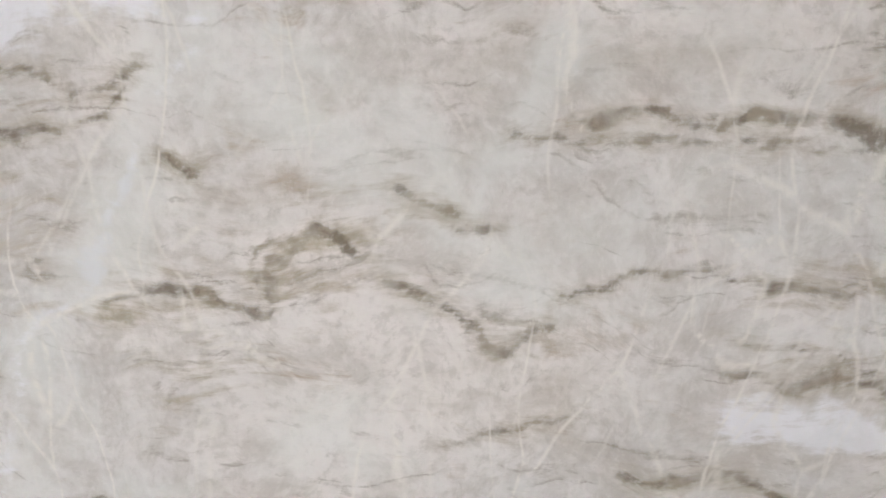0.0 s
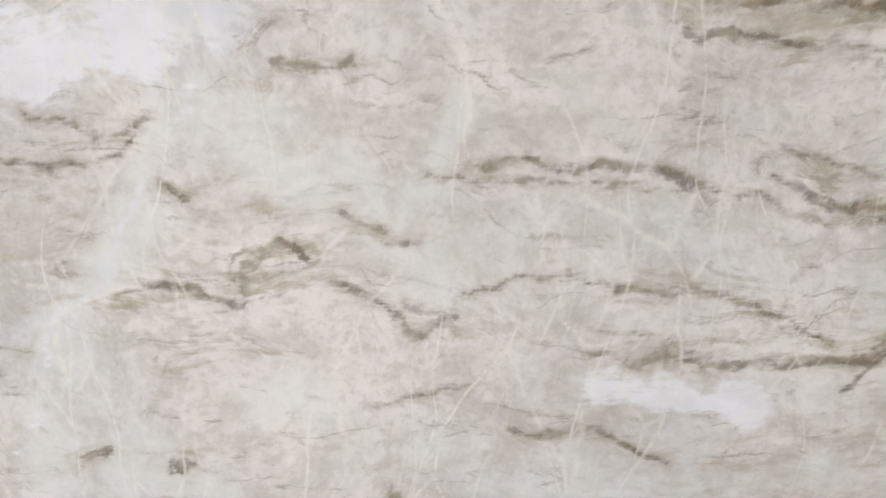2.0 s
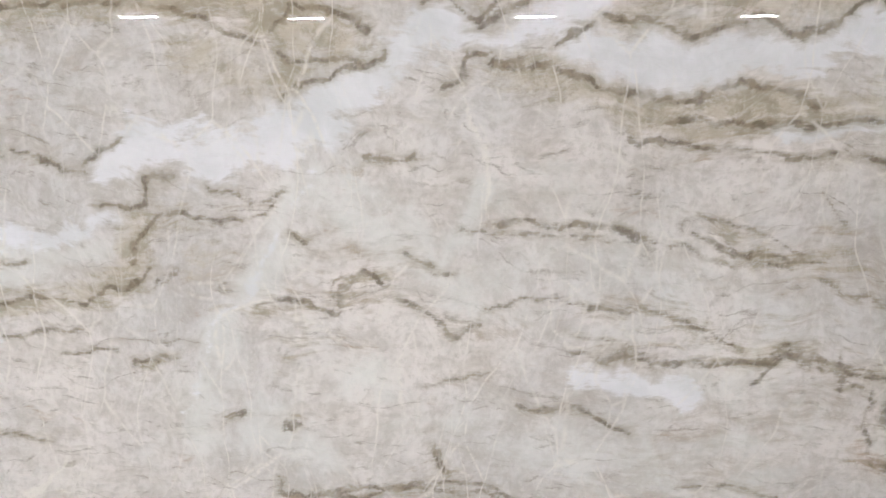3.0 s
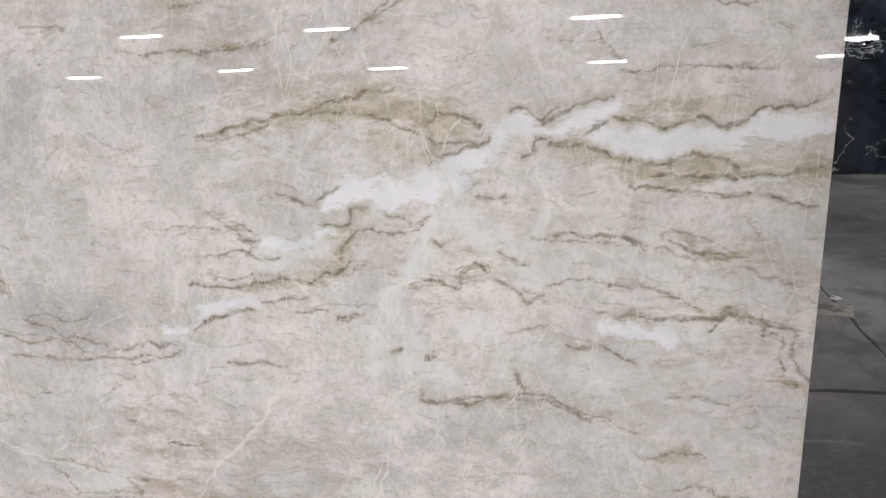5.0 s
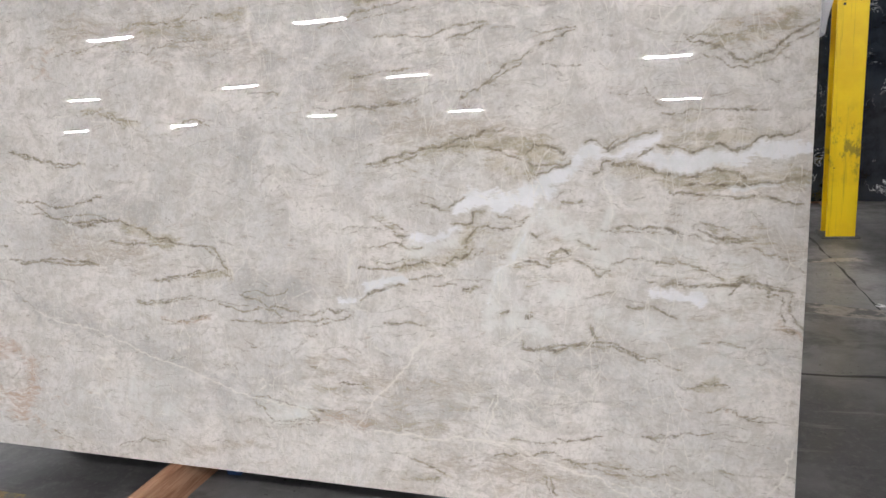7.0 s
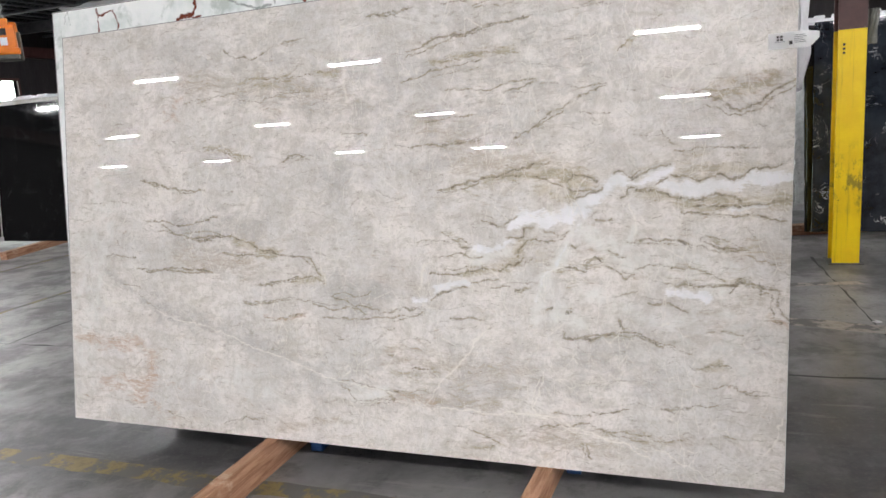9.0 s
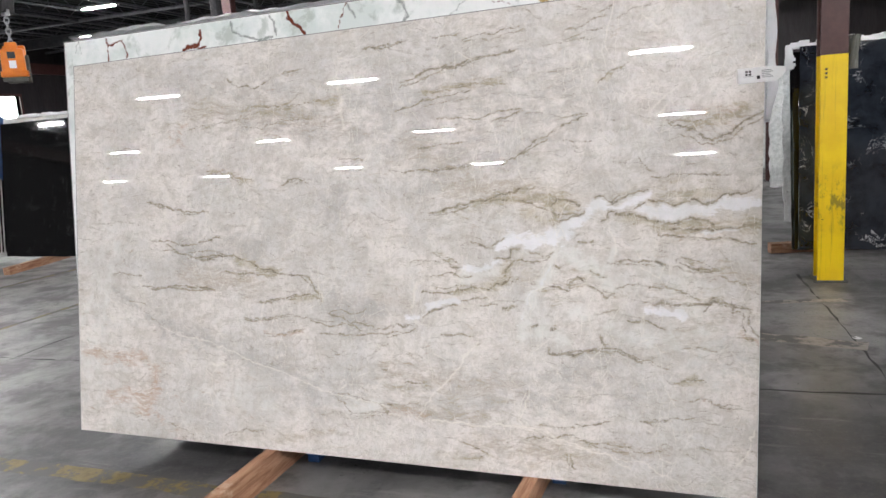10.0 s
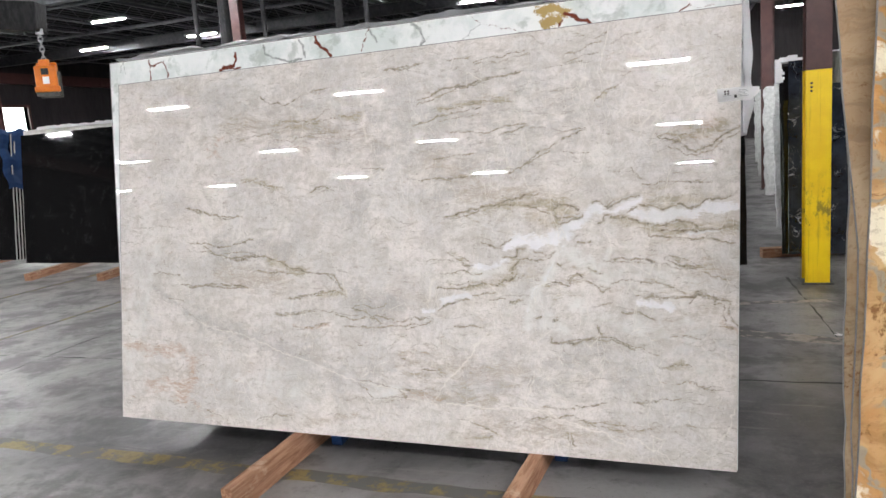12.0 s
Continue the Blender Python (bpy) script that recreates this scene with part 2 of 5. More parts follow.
def concrete():
    m, nt, bs = mat_new("worn_concrete")
    v = coord(nt)
    w = warped(nt, v, 0.8, 0.5)
    big = nz(nt, w, 0.55, 6, 0.62)
    mid = nz(nt, w, 2.6, 7, 0.68)
    fine = nz(nt, v, 38, 5, 0.7)
    c = mix(nt, span(nt, big, 0.40, 0.60), (0.070, 0.068, 0.070), (0.235, 0.228, 0.226))
    c = mix(nt, calc(nt, "MULTIPLY", span(nt, mid, 0.48, 0.62), 0.65), c, (0.055, 0.053, 0.055))
    c = mix(nt, calc(nt, "MULTIPLY", span(nt, fine, 0.5, 0.64), 0.4), c, (0.19, 0.185, 0.18))
    # pale aisle beside the slab: worn patches plus lamp sheen put into the colour
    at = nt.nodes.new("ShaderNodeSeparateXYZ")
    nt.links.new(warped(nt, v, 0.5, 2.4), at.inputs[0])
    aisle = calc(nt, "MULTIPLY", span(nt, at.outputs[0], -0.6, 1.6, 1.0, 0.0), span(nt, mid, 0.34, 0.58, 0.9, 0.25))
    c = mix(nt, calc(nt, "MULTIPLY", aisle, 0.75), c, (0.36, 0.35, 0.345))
    # scuffs and tyre marks, drawn out along the aisles
    sc = coord(nt, (0.35, 3.2, 1))
    c = mix(nt, calc(nt, "MULTIPLY", span(nt, nz(nt, sc, 2.2, 7, 0.72), 0.57, 0.68), 0.55), c, (0.26, 0.245, 0.235))
    c = mix(nt, calc(nt, "MULTIPLY", span(nt, nz(nt, v, 6.0, 6, 0.7), 0.64, 0.70), 0.45), c, (0.035, 0.033, 0.034))
    put(nt, bs.inputs["Base Color"], c)
    rg = calc(nt, "ADD", span(nt, mid, 0.38, 0.64, 0.27, 0.46), span(nt, fine, 0.35, 0.7, 0.0, 0.12))
    put(nt, bs.inputs["Roughness"], rg)
    bump(nt, bs, calc(nt, "ADD", fine, calc(nt, "MULTIPLY", mid, 1.0)), 0.22, 0.004)
    return m


def worn_paint(name, paint, under, cover=0.5, rough=0.5):
    m, nt, bs = mat_new(name)
    v = coord(nt)
    n = nz(nt, warped(nt, v, 9, 0.05), 7.0, 8, 0.72)
    f = span(nt, n, cover - 0.03, cover + 0.05)
    c = mix(nt, f, under, mix(nt, span(nt, nz(nt, v, 22, 5, 0.7), 0.4, 0.7), paint, tuple(0.7 * k for k in paint)))
    put(nt, bs.inputs["Base Color"], c)
    bs.inputs["Roughness"].default_value = rough
    return m


def yellow_paint():
    m, nt, bs = mat_new("scuffed_yellow_paint")
    v = coord(nt)
    long = coord(nt, (16, 16, 0.5))
    c = mix(nt, span(nt, nz(nt, v, 4, 5, 0.6), 0.35, 0.65), (0.88, 0.62, 0.006), (0.80, 0.53, 0.005))
    c = mix(nt, calc(nt, "MULTIPLY", span(nt, nz(nt, long, 2.0, 6, 0.7), 0.54, 0.70), 0.55), c, (0.33, 0.23, 0.01))
    t = nt.nodes.new("ShaderNodeTexCoord")
    z = nt.nodes.new("ShaderNodeSeparateXYZ")
    nt.links.new(t.outputs["Object"], z.inputs[0])
    # tyre scuffs about knee height
    low = calc(nt, "MULTIPLY", span(nt, z.outputs[2], 0.35, 0.6), span(nt, z.outputs[2], 0.75, 1.05, 1.0, 0.0))
    scuff = span(nt, nz(nt, coord(nt, (1, 1, 0.55)), 9, 6, 0.72), 0.50, 0.62)
    c = mix(nt, calc(nt, "MULTIPLY", calc(nt, "MULTIPLY", low, scuff), 0.7), c, (0.10, 0.08, 0.02))
    c = mix(nt, span(nt, nz(nt, coord(nt, (1, 1, 1.6)), 11, 5, 0.65), 0.68, 0.71), c, (0.03, 0.022, 0.012))
    put(nt, bs.inputs["Base Color"], c)
    bs.inputs["Roughness"].default_value = 0.42
    bump(nt, bs, nz(nt, long, 3.0, 5), 0.12, 0.003)
    return m


def timber():
    m, nt, bs = mat_new("rough_sawn_timber")
    v = coord(nt, (14, 1.2, 14))
    g = nz(nt, v, 3.0, 7, 0.66, 0.8)
    c = mix(nt, span(nt, g, 0.32, 0.68), (0.25, 0.115, 0.06), (0.47, 0.275, 0.17))
    c = mix(nt, calc(nt, "MULTIPLY", span(nt, nz(nt, coord(nt), 6, 6, 0.7), 0.58, 0.70), 0.6), c, (0.60, 0.46, 0.34))
    put(nt, bs.inputs["Base Color"], c)
    bs.inputs["Roughness"].default_value = 0.75
    bump(nt, bs, g, 0.4, 0.004)
    return m


def golden_stone(name, fields, rust, cream, at=0.0):
    """Broad fields of ochre with rust and cream pools, fine crackle and a grey-green seam."""
    m, nt, bs = mat_new(name)
    v = nt.nodes.new("ShaderNodeVectorMath")
    nt.links.new(coord(nt), v.inputs[0])
    v.inputs[1].default_value = (at, 0, at * 0.6)
    v = v.outputs[0]
    w = warped(nt, v, 2.0, 0.35, 4)
    fine = nz(nt, w, 55, 6, 0.68)
    c = mix(nt, span(nt, nz(nt, w, 2.6, 6, 0.6), 0.36, 0.62), *fields)
    bands = nt.nodes.new("ShaderNodeMapping")
    nt.links.new(w, bands.inputs[0])
    bands.inputs["Scale"].default_value = (0.8, 1, 5.0)
    bands.inputs["Rotation"].default_value = (0, radians(-14), 0)
    strata = nz(nt, bands.outputs[0], 3.0, 5, 0.6)
    c = mix(nt, calc(nt, "MULTIPLY", span(nt, strata, 0.50, 0.66), 0.5), c, tuple(0.55 * k for k in fields[0]))
    grain = calc(nt, "MULTIPLY", calc(nt, "SUBTRACT", fine, 0.5), 0.35)
    pool = nz(nt, w, 1.9, 5, 0.55)
    c = mix(nt, calc(nt, "MULTIPLY", span(nt, calc(nt, "ADD", nz(nt, w, 2.4, 7, 0.66), grain), rust, rust + 0.07), 0.9), c, (0.19, 0.085, 0.028))
    c = mix(nt, span(nt, calc(nt, "ADD", pool, calc(nt, "MULTIPLY", grain, 0.3)), cream, cream + 0.025), c, (0.80, 0.715, 0.54))
    seam = calc(nt, "ABSOLUTE", calc(nt, "SUBTRACT", pool, cream - 0.03))
    c = mix(nt, calc(nt, "MULTIPLY", span(nt, seam, 0.004, 0.016, 1.0, 0.0), 0.7), c, (0.27, 0.28, 0.24))
    c = mix(nt, calc(nt, "MULTIPLY", span(nt, fine, 0.50, 0.64), 0.35), c, (0.25, 0.14, 0.06))
    put(nt, bs.inputs["Base Color"], c)
    bs.inputs["Roughness"].default_value = 0.12
    return m


def sheet_plastic():
    m, nt, bs = mat_new("white_plastic_sheet")
    v = coord(nt)
    n = nz(nt, v, 14, 5, 0.6, 0.6)
    put(nt, bs.inputs["Base Color"], mix(nt, n, (0.80, 0.81, 0.83), (0.92, 0.92, 0.94)))
    bs.inputs["Roughness"].default_value = 0.32
    bs.inputs["Transmission Weight"].default_value = 0.15
    bump(nt, bs, n, 0.5, 0.01)
    return m


QUARTZITE = quartzite()
RAINFOREST = rainforest()
DARK_EDGE = plain("dark_slab_edge", (0.14, 0.14, 0.14), (0.26, 0.26, 0.255), 14, 0.4)
STONE_EDGE = plain("sawn_stone_edge", (0.50, 0.49, 0.47), (0.66, 0.65, 0.62), 14, 0.6)
GREEN_STONE = polished("pale_green_stone", (0.74, 0.78, 0.74), (0.58, 0.65, 0.62), (0.27, 0.10, 0.05), 2.2, 0.06, 0.9, 0.012)
BLACK_STONE = polished("black_stone", (0.003, 0.0032, 0.0034), (0.007, 0.0075, 0.0078), (0.30, 0.31, 0.31), 2.6, 0.04, 0.18, 0.006)
VEINED_BLACK = polished("black_stone_white_veins", (0.009, 0.012, 0.017), (0.022, 0.026, 0.034), (0.58, 0.60, 0.62), 1.9, 0.03, 0.7, 0.009)
GOLD_STONE = golden_stone("golden_brown_stone", ((0.46, 0.24, 0.085), (0.60, 0.41, 0.21)), 0.53, 0.53)
TAN_STONE = golden_stone("tan_stone", ((0.36, 0.25, 0.15), (0.52, 0.40, 0.26)), 0.60, 0.66, 4.0)
CONCRETE = concrete()
LINE_PAINT = worn_paint("worn_yellow_line", (0.23, 0.18, 0.065), (0.105, 0.10, 0.095), 0.51)
PALE_WEAR = worn_paint("scraped_concrete", (0.42, 0.37, 0.33), (0.15, 0.145, 0.14), 0.48, 0.6)
YELLOW = yellow_paint()
MAROON = plain("maroon_steel_paint", (0.060, 0.022, 0.020), (0.085, 0.034, 0.030), 5, 0.45)
TIMBER = timber()
PLASTIC = sheet_plastic()
PAPER = plain("white_paper", (0.90, 0.90, 0.90), (0.94, 0.94, 0.94), 20, 0.5, relief=0.03)
INK = plain("black_ink", (0.02, 0.02, 0.02), (0.03, 0.03, 0.03), 20, 0.6)
GREY_INK = plain("grey_ink", (0.35, 0.35, 0.36), (0.42, 0.42, 0.43), 20, 0.6)
DARK_STEEL = plain("dark_steel", (0.05, 0.051, 0.055), (0.10, 0.10, 0.11), 8, 0.5, 0.3)
ROOF_STEEL = plain("grey_roof_steel", (0.11, 0.11, 0.125), (0.19, 0.19, 0.21), 8, 0.4, 0.3)
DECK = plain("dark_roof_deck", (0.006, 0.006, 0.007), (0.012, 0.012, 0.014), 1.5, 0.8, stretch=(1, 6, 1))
WALL = plain("dark_metal_wall", (0.020, 0.017, 0.019), (0.035, 0.028, 0.030), 0.8, 0.7, stretch=(3, 3, 0.4))
BLUE = plain("blue_steel_paint", (0.012, 0.05, 0.16), (0.02, 0.075, 0.22), 9, 0.5)
ORANGE = plain("orange_enamel", (0.85, 0.20, 0.008), (0.95, 0.27, 0.015), 12, 0.35)
ZINC = plain("zinc_chain", (0.42, 0.43, 0.45), (0.58, 0.59, 0.60), 18, 0.35, 0.9)
RUBBER = plain("grey_rubber", (0.09, 0.095, 0.08), (0.15, 0.15, 0.135), 14, 0.7)
LAMP_GLOW = glow("lamp_diffuser", (1.0, 0.985, 1.0), LAMP)
LAMP_CASE = plain("lamp_housing", (0.35, 0.35, 0.36), (0.45, 0.45, 0.46), 10, 0.5)
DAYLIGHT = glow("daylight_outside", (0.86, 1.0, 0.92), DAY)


# ---- building helpers ----
def part(name, bm, material, parent=None, label=""):
    me = bpy.data.meshes.new(name)
    bmesh.ops.recalc_face_normals(bm, faces=bm.faces)
    bm.to_mesh(me)
    bm.free()
    for m in material if isinstance(material, (list, tuple)) else (material,):
        me.materials.append(m)
    ob = new(name, me)
    if parent:
        ob.parent = parent
    if label:
        ob["label"] = label
    return ob


def empty(name, m=None):
    ob = new(name)
    ob.empty_display_size = 0.1
    if m is not None:
        ob.matrix_basis = m
    return ob


def box(bm, lo, hi, bevel=0.0, m=None):
    c = [(p + q) / 2 for p, q in zip(lo, hi)]
    s = [q - p for p, q in zip(lo, hi)]
    mat = Matrix.Translation(c) @ Matrix.Diagonal((*s, 1))
    if m is not None:
        mat = m @ mat
    made = bmesh.ops.create_cube(bm, size=1, matrix=mat)["verts"]
    if bevel:
        edges = list({e for v in made for e in v.link_edges})
        bmesh.ops.bevel(bm, geom=edges, offset=bevel, segments=2, affect="EDGES", profile=0.6)
    return bm


def boxed(name, lo, hi, material, parent=None, bevel=0.0, m=None, label=""):
    return part(name, box(bmesh.new(), lo, hi, bevel, m), material, parent, label)


def rod(bm, a, b, r, sides=6):
    a, b = Vector(a), Vector(b)
    d = b - a
    m = Matrix.Translation((a + b) / 2) @ d.to_track_quat("Z", "Y").to_matrix().to_4x4()
    bmesh.ops.create_cone(bm, cap_ends=True, segments=sides, radius1=r, radius2=r, depth=d.length, matrix=m)
    return bm


def outline(pts, step, rough, seed):
    """A closed outline of x, z points, broken up and roughened like a split stone edge."""
    rng = random.Random(seed)
    out = []
    for (x0, z0), (x1, z1) in zip(pts, pts[1:] + pts[:1]):
        n = max(1, int(math.hypot(x1 - x0, z1 - z0) / step))
        for i in range(n):
            k = i / n
            j = rough if i else 0.0
            out.append((x0 + (x1 - x0) * k + rng.uniform(-j, j), z0 + (z1 - z0) * k + rng.uniform(-j, j)))
    return out


def plate(pts, y0, y1, chamfer=0.0015):
    """A slab with the given x, z outline between two depths, its front arris eased."""
    bm = bmesh.new()
    cx = sum(p[0] for p in pts) / len(pts)
    cz = sum(p[1] for p in pts) / len(pts)
    rings = []
    for y, inset in ((y0, chamfer), (y0 + chamfer, 0), (y1, 0)):
        rings.append([bm.verts.new((x - math.copysign(inset, x - cx), y, z - math.copysign(inset, z - cz))) for x, z in pts])
    front = bm.faces.new(rings[0])
    back = bm.faces.new(rings[2])
    for r0, r1 in zip(rings, rings[1:]):
        for i in range(len(pts)):
            j = (i + 1) % len(pts)
            f = bm.faces.new((r0[i], r0[j], r1[j], r1[i]))
            f.material_index = 1
    return bm


def leaning(x, y, turn=0, lean=7.1, z=0.0):
    """The pose of a slab that stands at x, y and leans back."""
    return pose(x, y, z, -lean, 0, turn)


# ---- the hall ----
X0, X1, Y0, Y1, TOP = -24.0, 16.0, -34.0, 36.0, 6.45

g = bmesh.new()
box(g, (X0 - 12, Y0 - 4, -0.2), (X1 + 4, Y1 + 4, 0))
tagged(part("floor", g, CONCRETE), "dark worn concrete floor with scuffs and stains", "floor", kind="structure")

tagged(boxed("wall_north", (X0 - 0.2, Y1, 0), (X1 + 0.2, Y1 + 0.2, TOP), WALL), "dark metal-clad wall", "wall", kind="structure")
tagged(boxed("wall_south", (X0 - 0.2, Y0 - 0.2, 0), (X1 + 0.2, Y0, TOP), WALL), "dark metal-clad wall", "wall", kind="structure")
tagged(boxed("wall_east", (X1, Y0, 0), (X1 + 0.2, Y1, TOP), WALL), "dark metal-clad wall", "wall", kind="structure")

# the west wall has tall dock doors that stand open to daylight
# the first opening is unseen, added so its daylight brightens the floor
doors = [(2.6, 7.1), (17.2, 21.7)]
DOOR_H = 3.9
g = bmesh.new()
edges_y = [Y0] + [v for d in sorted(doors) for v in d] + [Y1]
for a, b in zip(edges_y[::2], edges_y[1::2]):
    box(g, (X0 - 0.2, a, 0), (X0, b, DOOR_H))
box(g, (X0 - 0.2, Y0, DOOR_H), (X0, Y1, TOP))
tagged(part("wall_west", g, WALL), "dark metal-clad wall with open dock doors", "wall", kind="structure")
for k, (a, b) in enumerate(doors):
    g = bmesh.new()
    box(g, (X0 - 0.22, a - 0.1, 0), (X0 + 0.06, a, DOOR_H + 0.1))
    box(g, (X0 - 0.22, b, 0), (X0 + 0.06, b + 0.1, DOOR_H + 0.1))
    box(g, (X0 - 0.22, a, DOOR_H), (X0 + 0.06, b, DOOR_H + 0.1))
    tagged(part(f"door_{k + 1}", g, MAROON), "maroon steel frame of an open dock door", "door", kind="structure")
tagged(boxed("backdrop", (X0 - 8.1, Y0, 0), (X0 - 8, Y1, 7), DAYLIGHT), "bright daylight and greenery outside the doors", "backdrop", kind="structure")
tagged(boxed("trim", (X0, Y0, 4.85), (X0 + 0.18, Y1, 5.3), MAROON), "maroon steel girt along the wall", "beam", kind="structure")

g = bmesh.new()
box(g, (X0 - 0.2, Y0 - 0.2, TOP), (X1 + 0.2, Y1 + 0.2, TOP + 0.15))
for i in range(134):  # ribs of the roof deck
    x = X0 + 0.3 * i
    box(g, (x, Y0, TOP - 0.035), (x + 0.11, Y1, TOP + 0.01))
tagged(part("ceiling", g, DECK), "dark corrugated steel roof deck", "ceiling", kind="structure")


def joist(y0, y1, depth=0.5, step=0.6):
    """An open-web roof joist along y, hung from z = 0."""
    g = bmesh.new()
    for z in (-0.03, -depth):
        box(g, (-0.05, y0, z - 0.022), (-0.008, y1, z + 0.022))
        box(g, (0.008, y0, z - 0.022), (0.05, y1, z + 0.022))
    n = int((y1 - y0) / step)
    for i in range(n):
        a = y0 + (y1 - y0) * i / n
        b = y0 + (y1 - y0) * (i + 1) / n
        zs = (-0.03, -depth) if i % 2 else (-depth, -0.03)
        rod(g, (0, a, zs[0]), (0, b, zs[1]), 0.014, 4)
    return g


first = tagged(part("roof_joist", joist(Y0, Y1), ROOF_STEEL), "dark open-web steel roof joist", "joist", "roof joists", "structure")
first.matrix_basis = pose(X0 + 0.8, 0, TOP - 0.04)
for i in range(1, 26):
    copy_thing(first, pose(X0 + 0.8 + 1.53 * i, 0, TOP - 0.04))
for k, y in enumerate((-27.9, -20, -12.1, -4.2, 3.9, 12.0, 20.1, 28.2)):
    g = bmesh.new()
    for z in (TOP - 0.62, TOP - 1.0):
        box(g, (X0, y - 0.09, z - 0.012), (X1, y + 0.09, z + 0.012))
    box(g, (X0, y - 0.008, TOP - 1.0), (X1, y + 0.008, TOP - 0.62))
    tagged(part("roof_girder", g, DARK_STEEL), "dark steel roof girder", "girder", "roof girders", "structure")
# conduits and sprinkler pipes under the deck
for k, (y, z, r) in enumerate(((6.5, 5.62, 0.04), (9.2, 5.3, 0.055), (13.6, 5.75, 0.05), (17.9, 5.8, 0.06), (23.5, 5.8, 0.05), (-8.2, 5.4, 0.06), (-18.6, 5.4, 0.06))):
    tagged(part("ceiling_pipe", rod(bmesh.new(), (X0, y, z), (X1, y, z), r, 8), ROOF_STEEL), "dark sprinkler pipe under the roof", "pipe", "roof pipes", "structure")
for k, (x, z, r) in enumerate(((-11.3, 5.7, 0.05), (-7.7, 5.7, 0.07), (-4.9, 5.6, 0.04), (-16.6, 5.8, 0.06))):
    tagged(part("ceiling_pipe", rod(bmesh.new(), (x, Y0, z), (x, Y1, z), r, 8), DARK_STEEL), "dark sprinkler pipe under the roof", "pipe", "roof pipes", "structure")

# ---- strip lamps on a regular grid, plus unseen fill lamps ----
lamp = empty("ceiling_lamp")
g = bmesh.new()
box(g, (-0.62, -0.16, 0.012), (0.62, 0.16, 0.07), 0.008)
part("housing", g, LAMP_CASE, lamp)
part("diffuser", box(bmesh.new(), (-0.57, -0.048, -0.018), (0.57, 0.048, 0.011), 0.006), LAMP_GLOW, lamp, "glowing white diffuser")
for sx in (-0.5, 0.5):
    part("hanger", rod(bmesh.new(), (sx, 0, 0.07), (sx, 0, TOP - 5.5), 0.006, 4), DARK_STEEL, lamp)
tagged(lamp, "glowing white strip lamp hung under the dark roof", "ceiling lamp", "strip lamps")
# the y = -5.8 row is unseen, assumed to continue the grid
spots = []
for row in (((-22.23, 3.39), (-22.03, -3.73), (-21.4, -8.9), (-21.7, -14.9), (-21.6, -19.95)), ((-16.49, 2.93), (-16.47, -3.84), (-16.3, -9.02), (-16.45, -14.75), (-16.4, -20.2)),
            ((-11.2, 2.58), (-11.29, -3.92), (-11.08, -8.95), (-11.2, -14.9), (-11.2, -20.3)), ((-5.8, 2.6), (-5.8, -3.9), (-5.8, -9.0), (-5.8, -14.9), (-5.8, -20.3))):
    spots += [(x, y) for y, x in row]
# east columns, mostly unseen, added to fill light from the right
for x in (10.17, 14.6):
    for y in (-22.6, -16.85, -11.35, -5.8, -0.3, 4.2, 15.4):
        spots.append((x, y))
for x, y in ((-13.05, 15.0), (-17.7, 19.27), (-13.05, 19.4), (-8.2, 24.6), (-3.1, 20.0), (-13.4, 10.0), (-7.8, 10.0), (-2.2, 9.6), (-18.4, 10.0), (2.6, 9.6),
             # the lamps at x 8.6 and 5.8 are unseen, added to brighten the slab's right end
             (8.6, -5.8), (8.6, -0.3), (5.8, -5.8), (7.2, 26.0), (7.2, 31.0), (-7.8, 4.2), (-13.4, 4.2), (-18.4, 4.2), (-1.6, 4.2)):
    spots.append((x, y))
lamp.matrix_basis = pose(spots[0][0], spots[0][1], 5.5)
for x, y in spots[1:]:
    copy_thing(lamp, pose(x, y, 5.5))


# ---- steel columns ----
def column(x, y, painted=True, turn=0, size=0.2):
    ob = empty("steel_column", pose(x, y, 0, 0, 0, turn))
    h = size / 2

    def profile(z0, z1):
        g = bmesh.new()
        box(g, (-h, -h, z0), (h, -h + 0.016, z1), 0.002)
        box(g, (-h, h - 0.016, z0), (h, h, z1), 0.002)
        box(g, (-0.006, -h + 0.016, z0), (0.006, h - 0.016, z1))
        return g

    split = 1.86 if painted else 0.0
    if painted:
        part("lower_shaft", profile(0.012, split), YELLOW, ob, "scuffed yellow paint")
        bars = bmesh.new()
        for i in range(3):
            box(bars, (-h + 0.035, -h - 0.002, 1.74 - 0.032 * i), (-h + 0.052, -h - 0.0005, 1.757 - 0.032 * i))
        part("stencil_mark", bars, INK, ob, "small black stencilled bars")
    part("upper_shaft", profile(split, TOP - 0.6), MAROON, ob, "maroon paint")
    g = bmesh.new()
    box(g, (-h - 0.03, -h - 0.03, 0), (h + 0.03, h + 0.03, 0.012), 0.002)
    part("base_plate", g, DARK_STEEL, ob)
    return tagged(ob, "maroon steel column, painted yellow at its foot" if painted else "maroon steel column under the roof", "column", "steel columns")


column(4.095, 4.02)
column(4.45, 12.1, False, size=0.17)
column(5.3, 20.0, False, size=0.2)
column(-6.8, 12.1, False, size=0.22)
column(-14.6, 12.1, False)
column(-6.8, 28.2, False)

# dark risers and downpipes far behind
for x, y, r_ in ((-7.85, 12.0, 0.06), (-7.25, 12.3, 0.15), (-6.04, 12.0, 0.05), (-4.15, 12.0, 0.085), (-3.5, 12.0, 0.05), (-9.6, 16.0, 0.08)):
    tagged(part("riser_pipe", rod(bmesh.new(), (x, y, 0), (x, y, TOP - 0.1), r_, 12), DECK), "dark riser pipe from floor to roof", "pipe", "riser pipes", "structure")

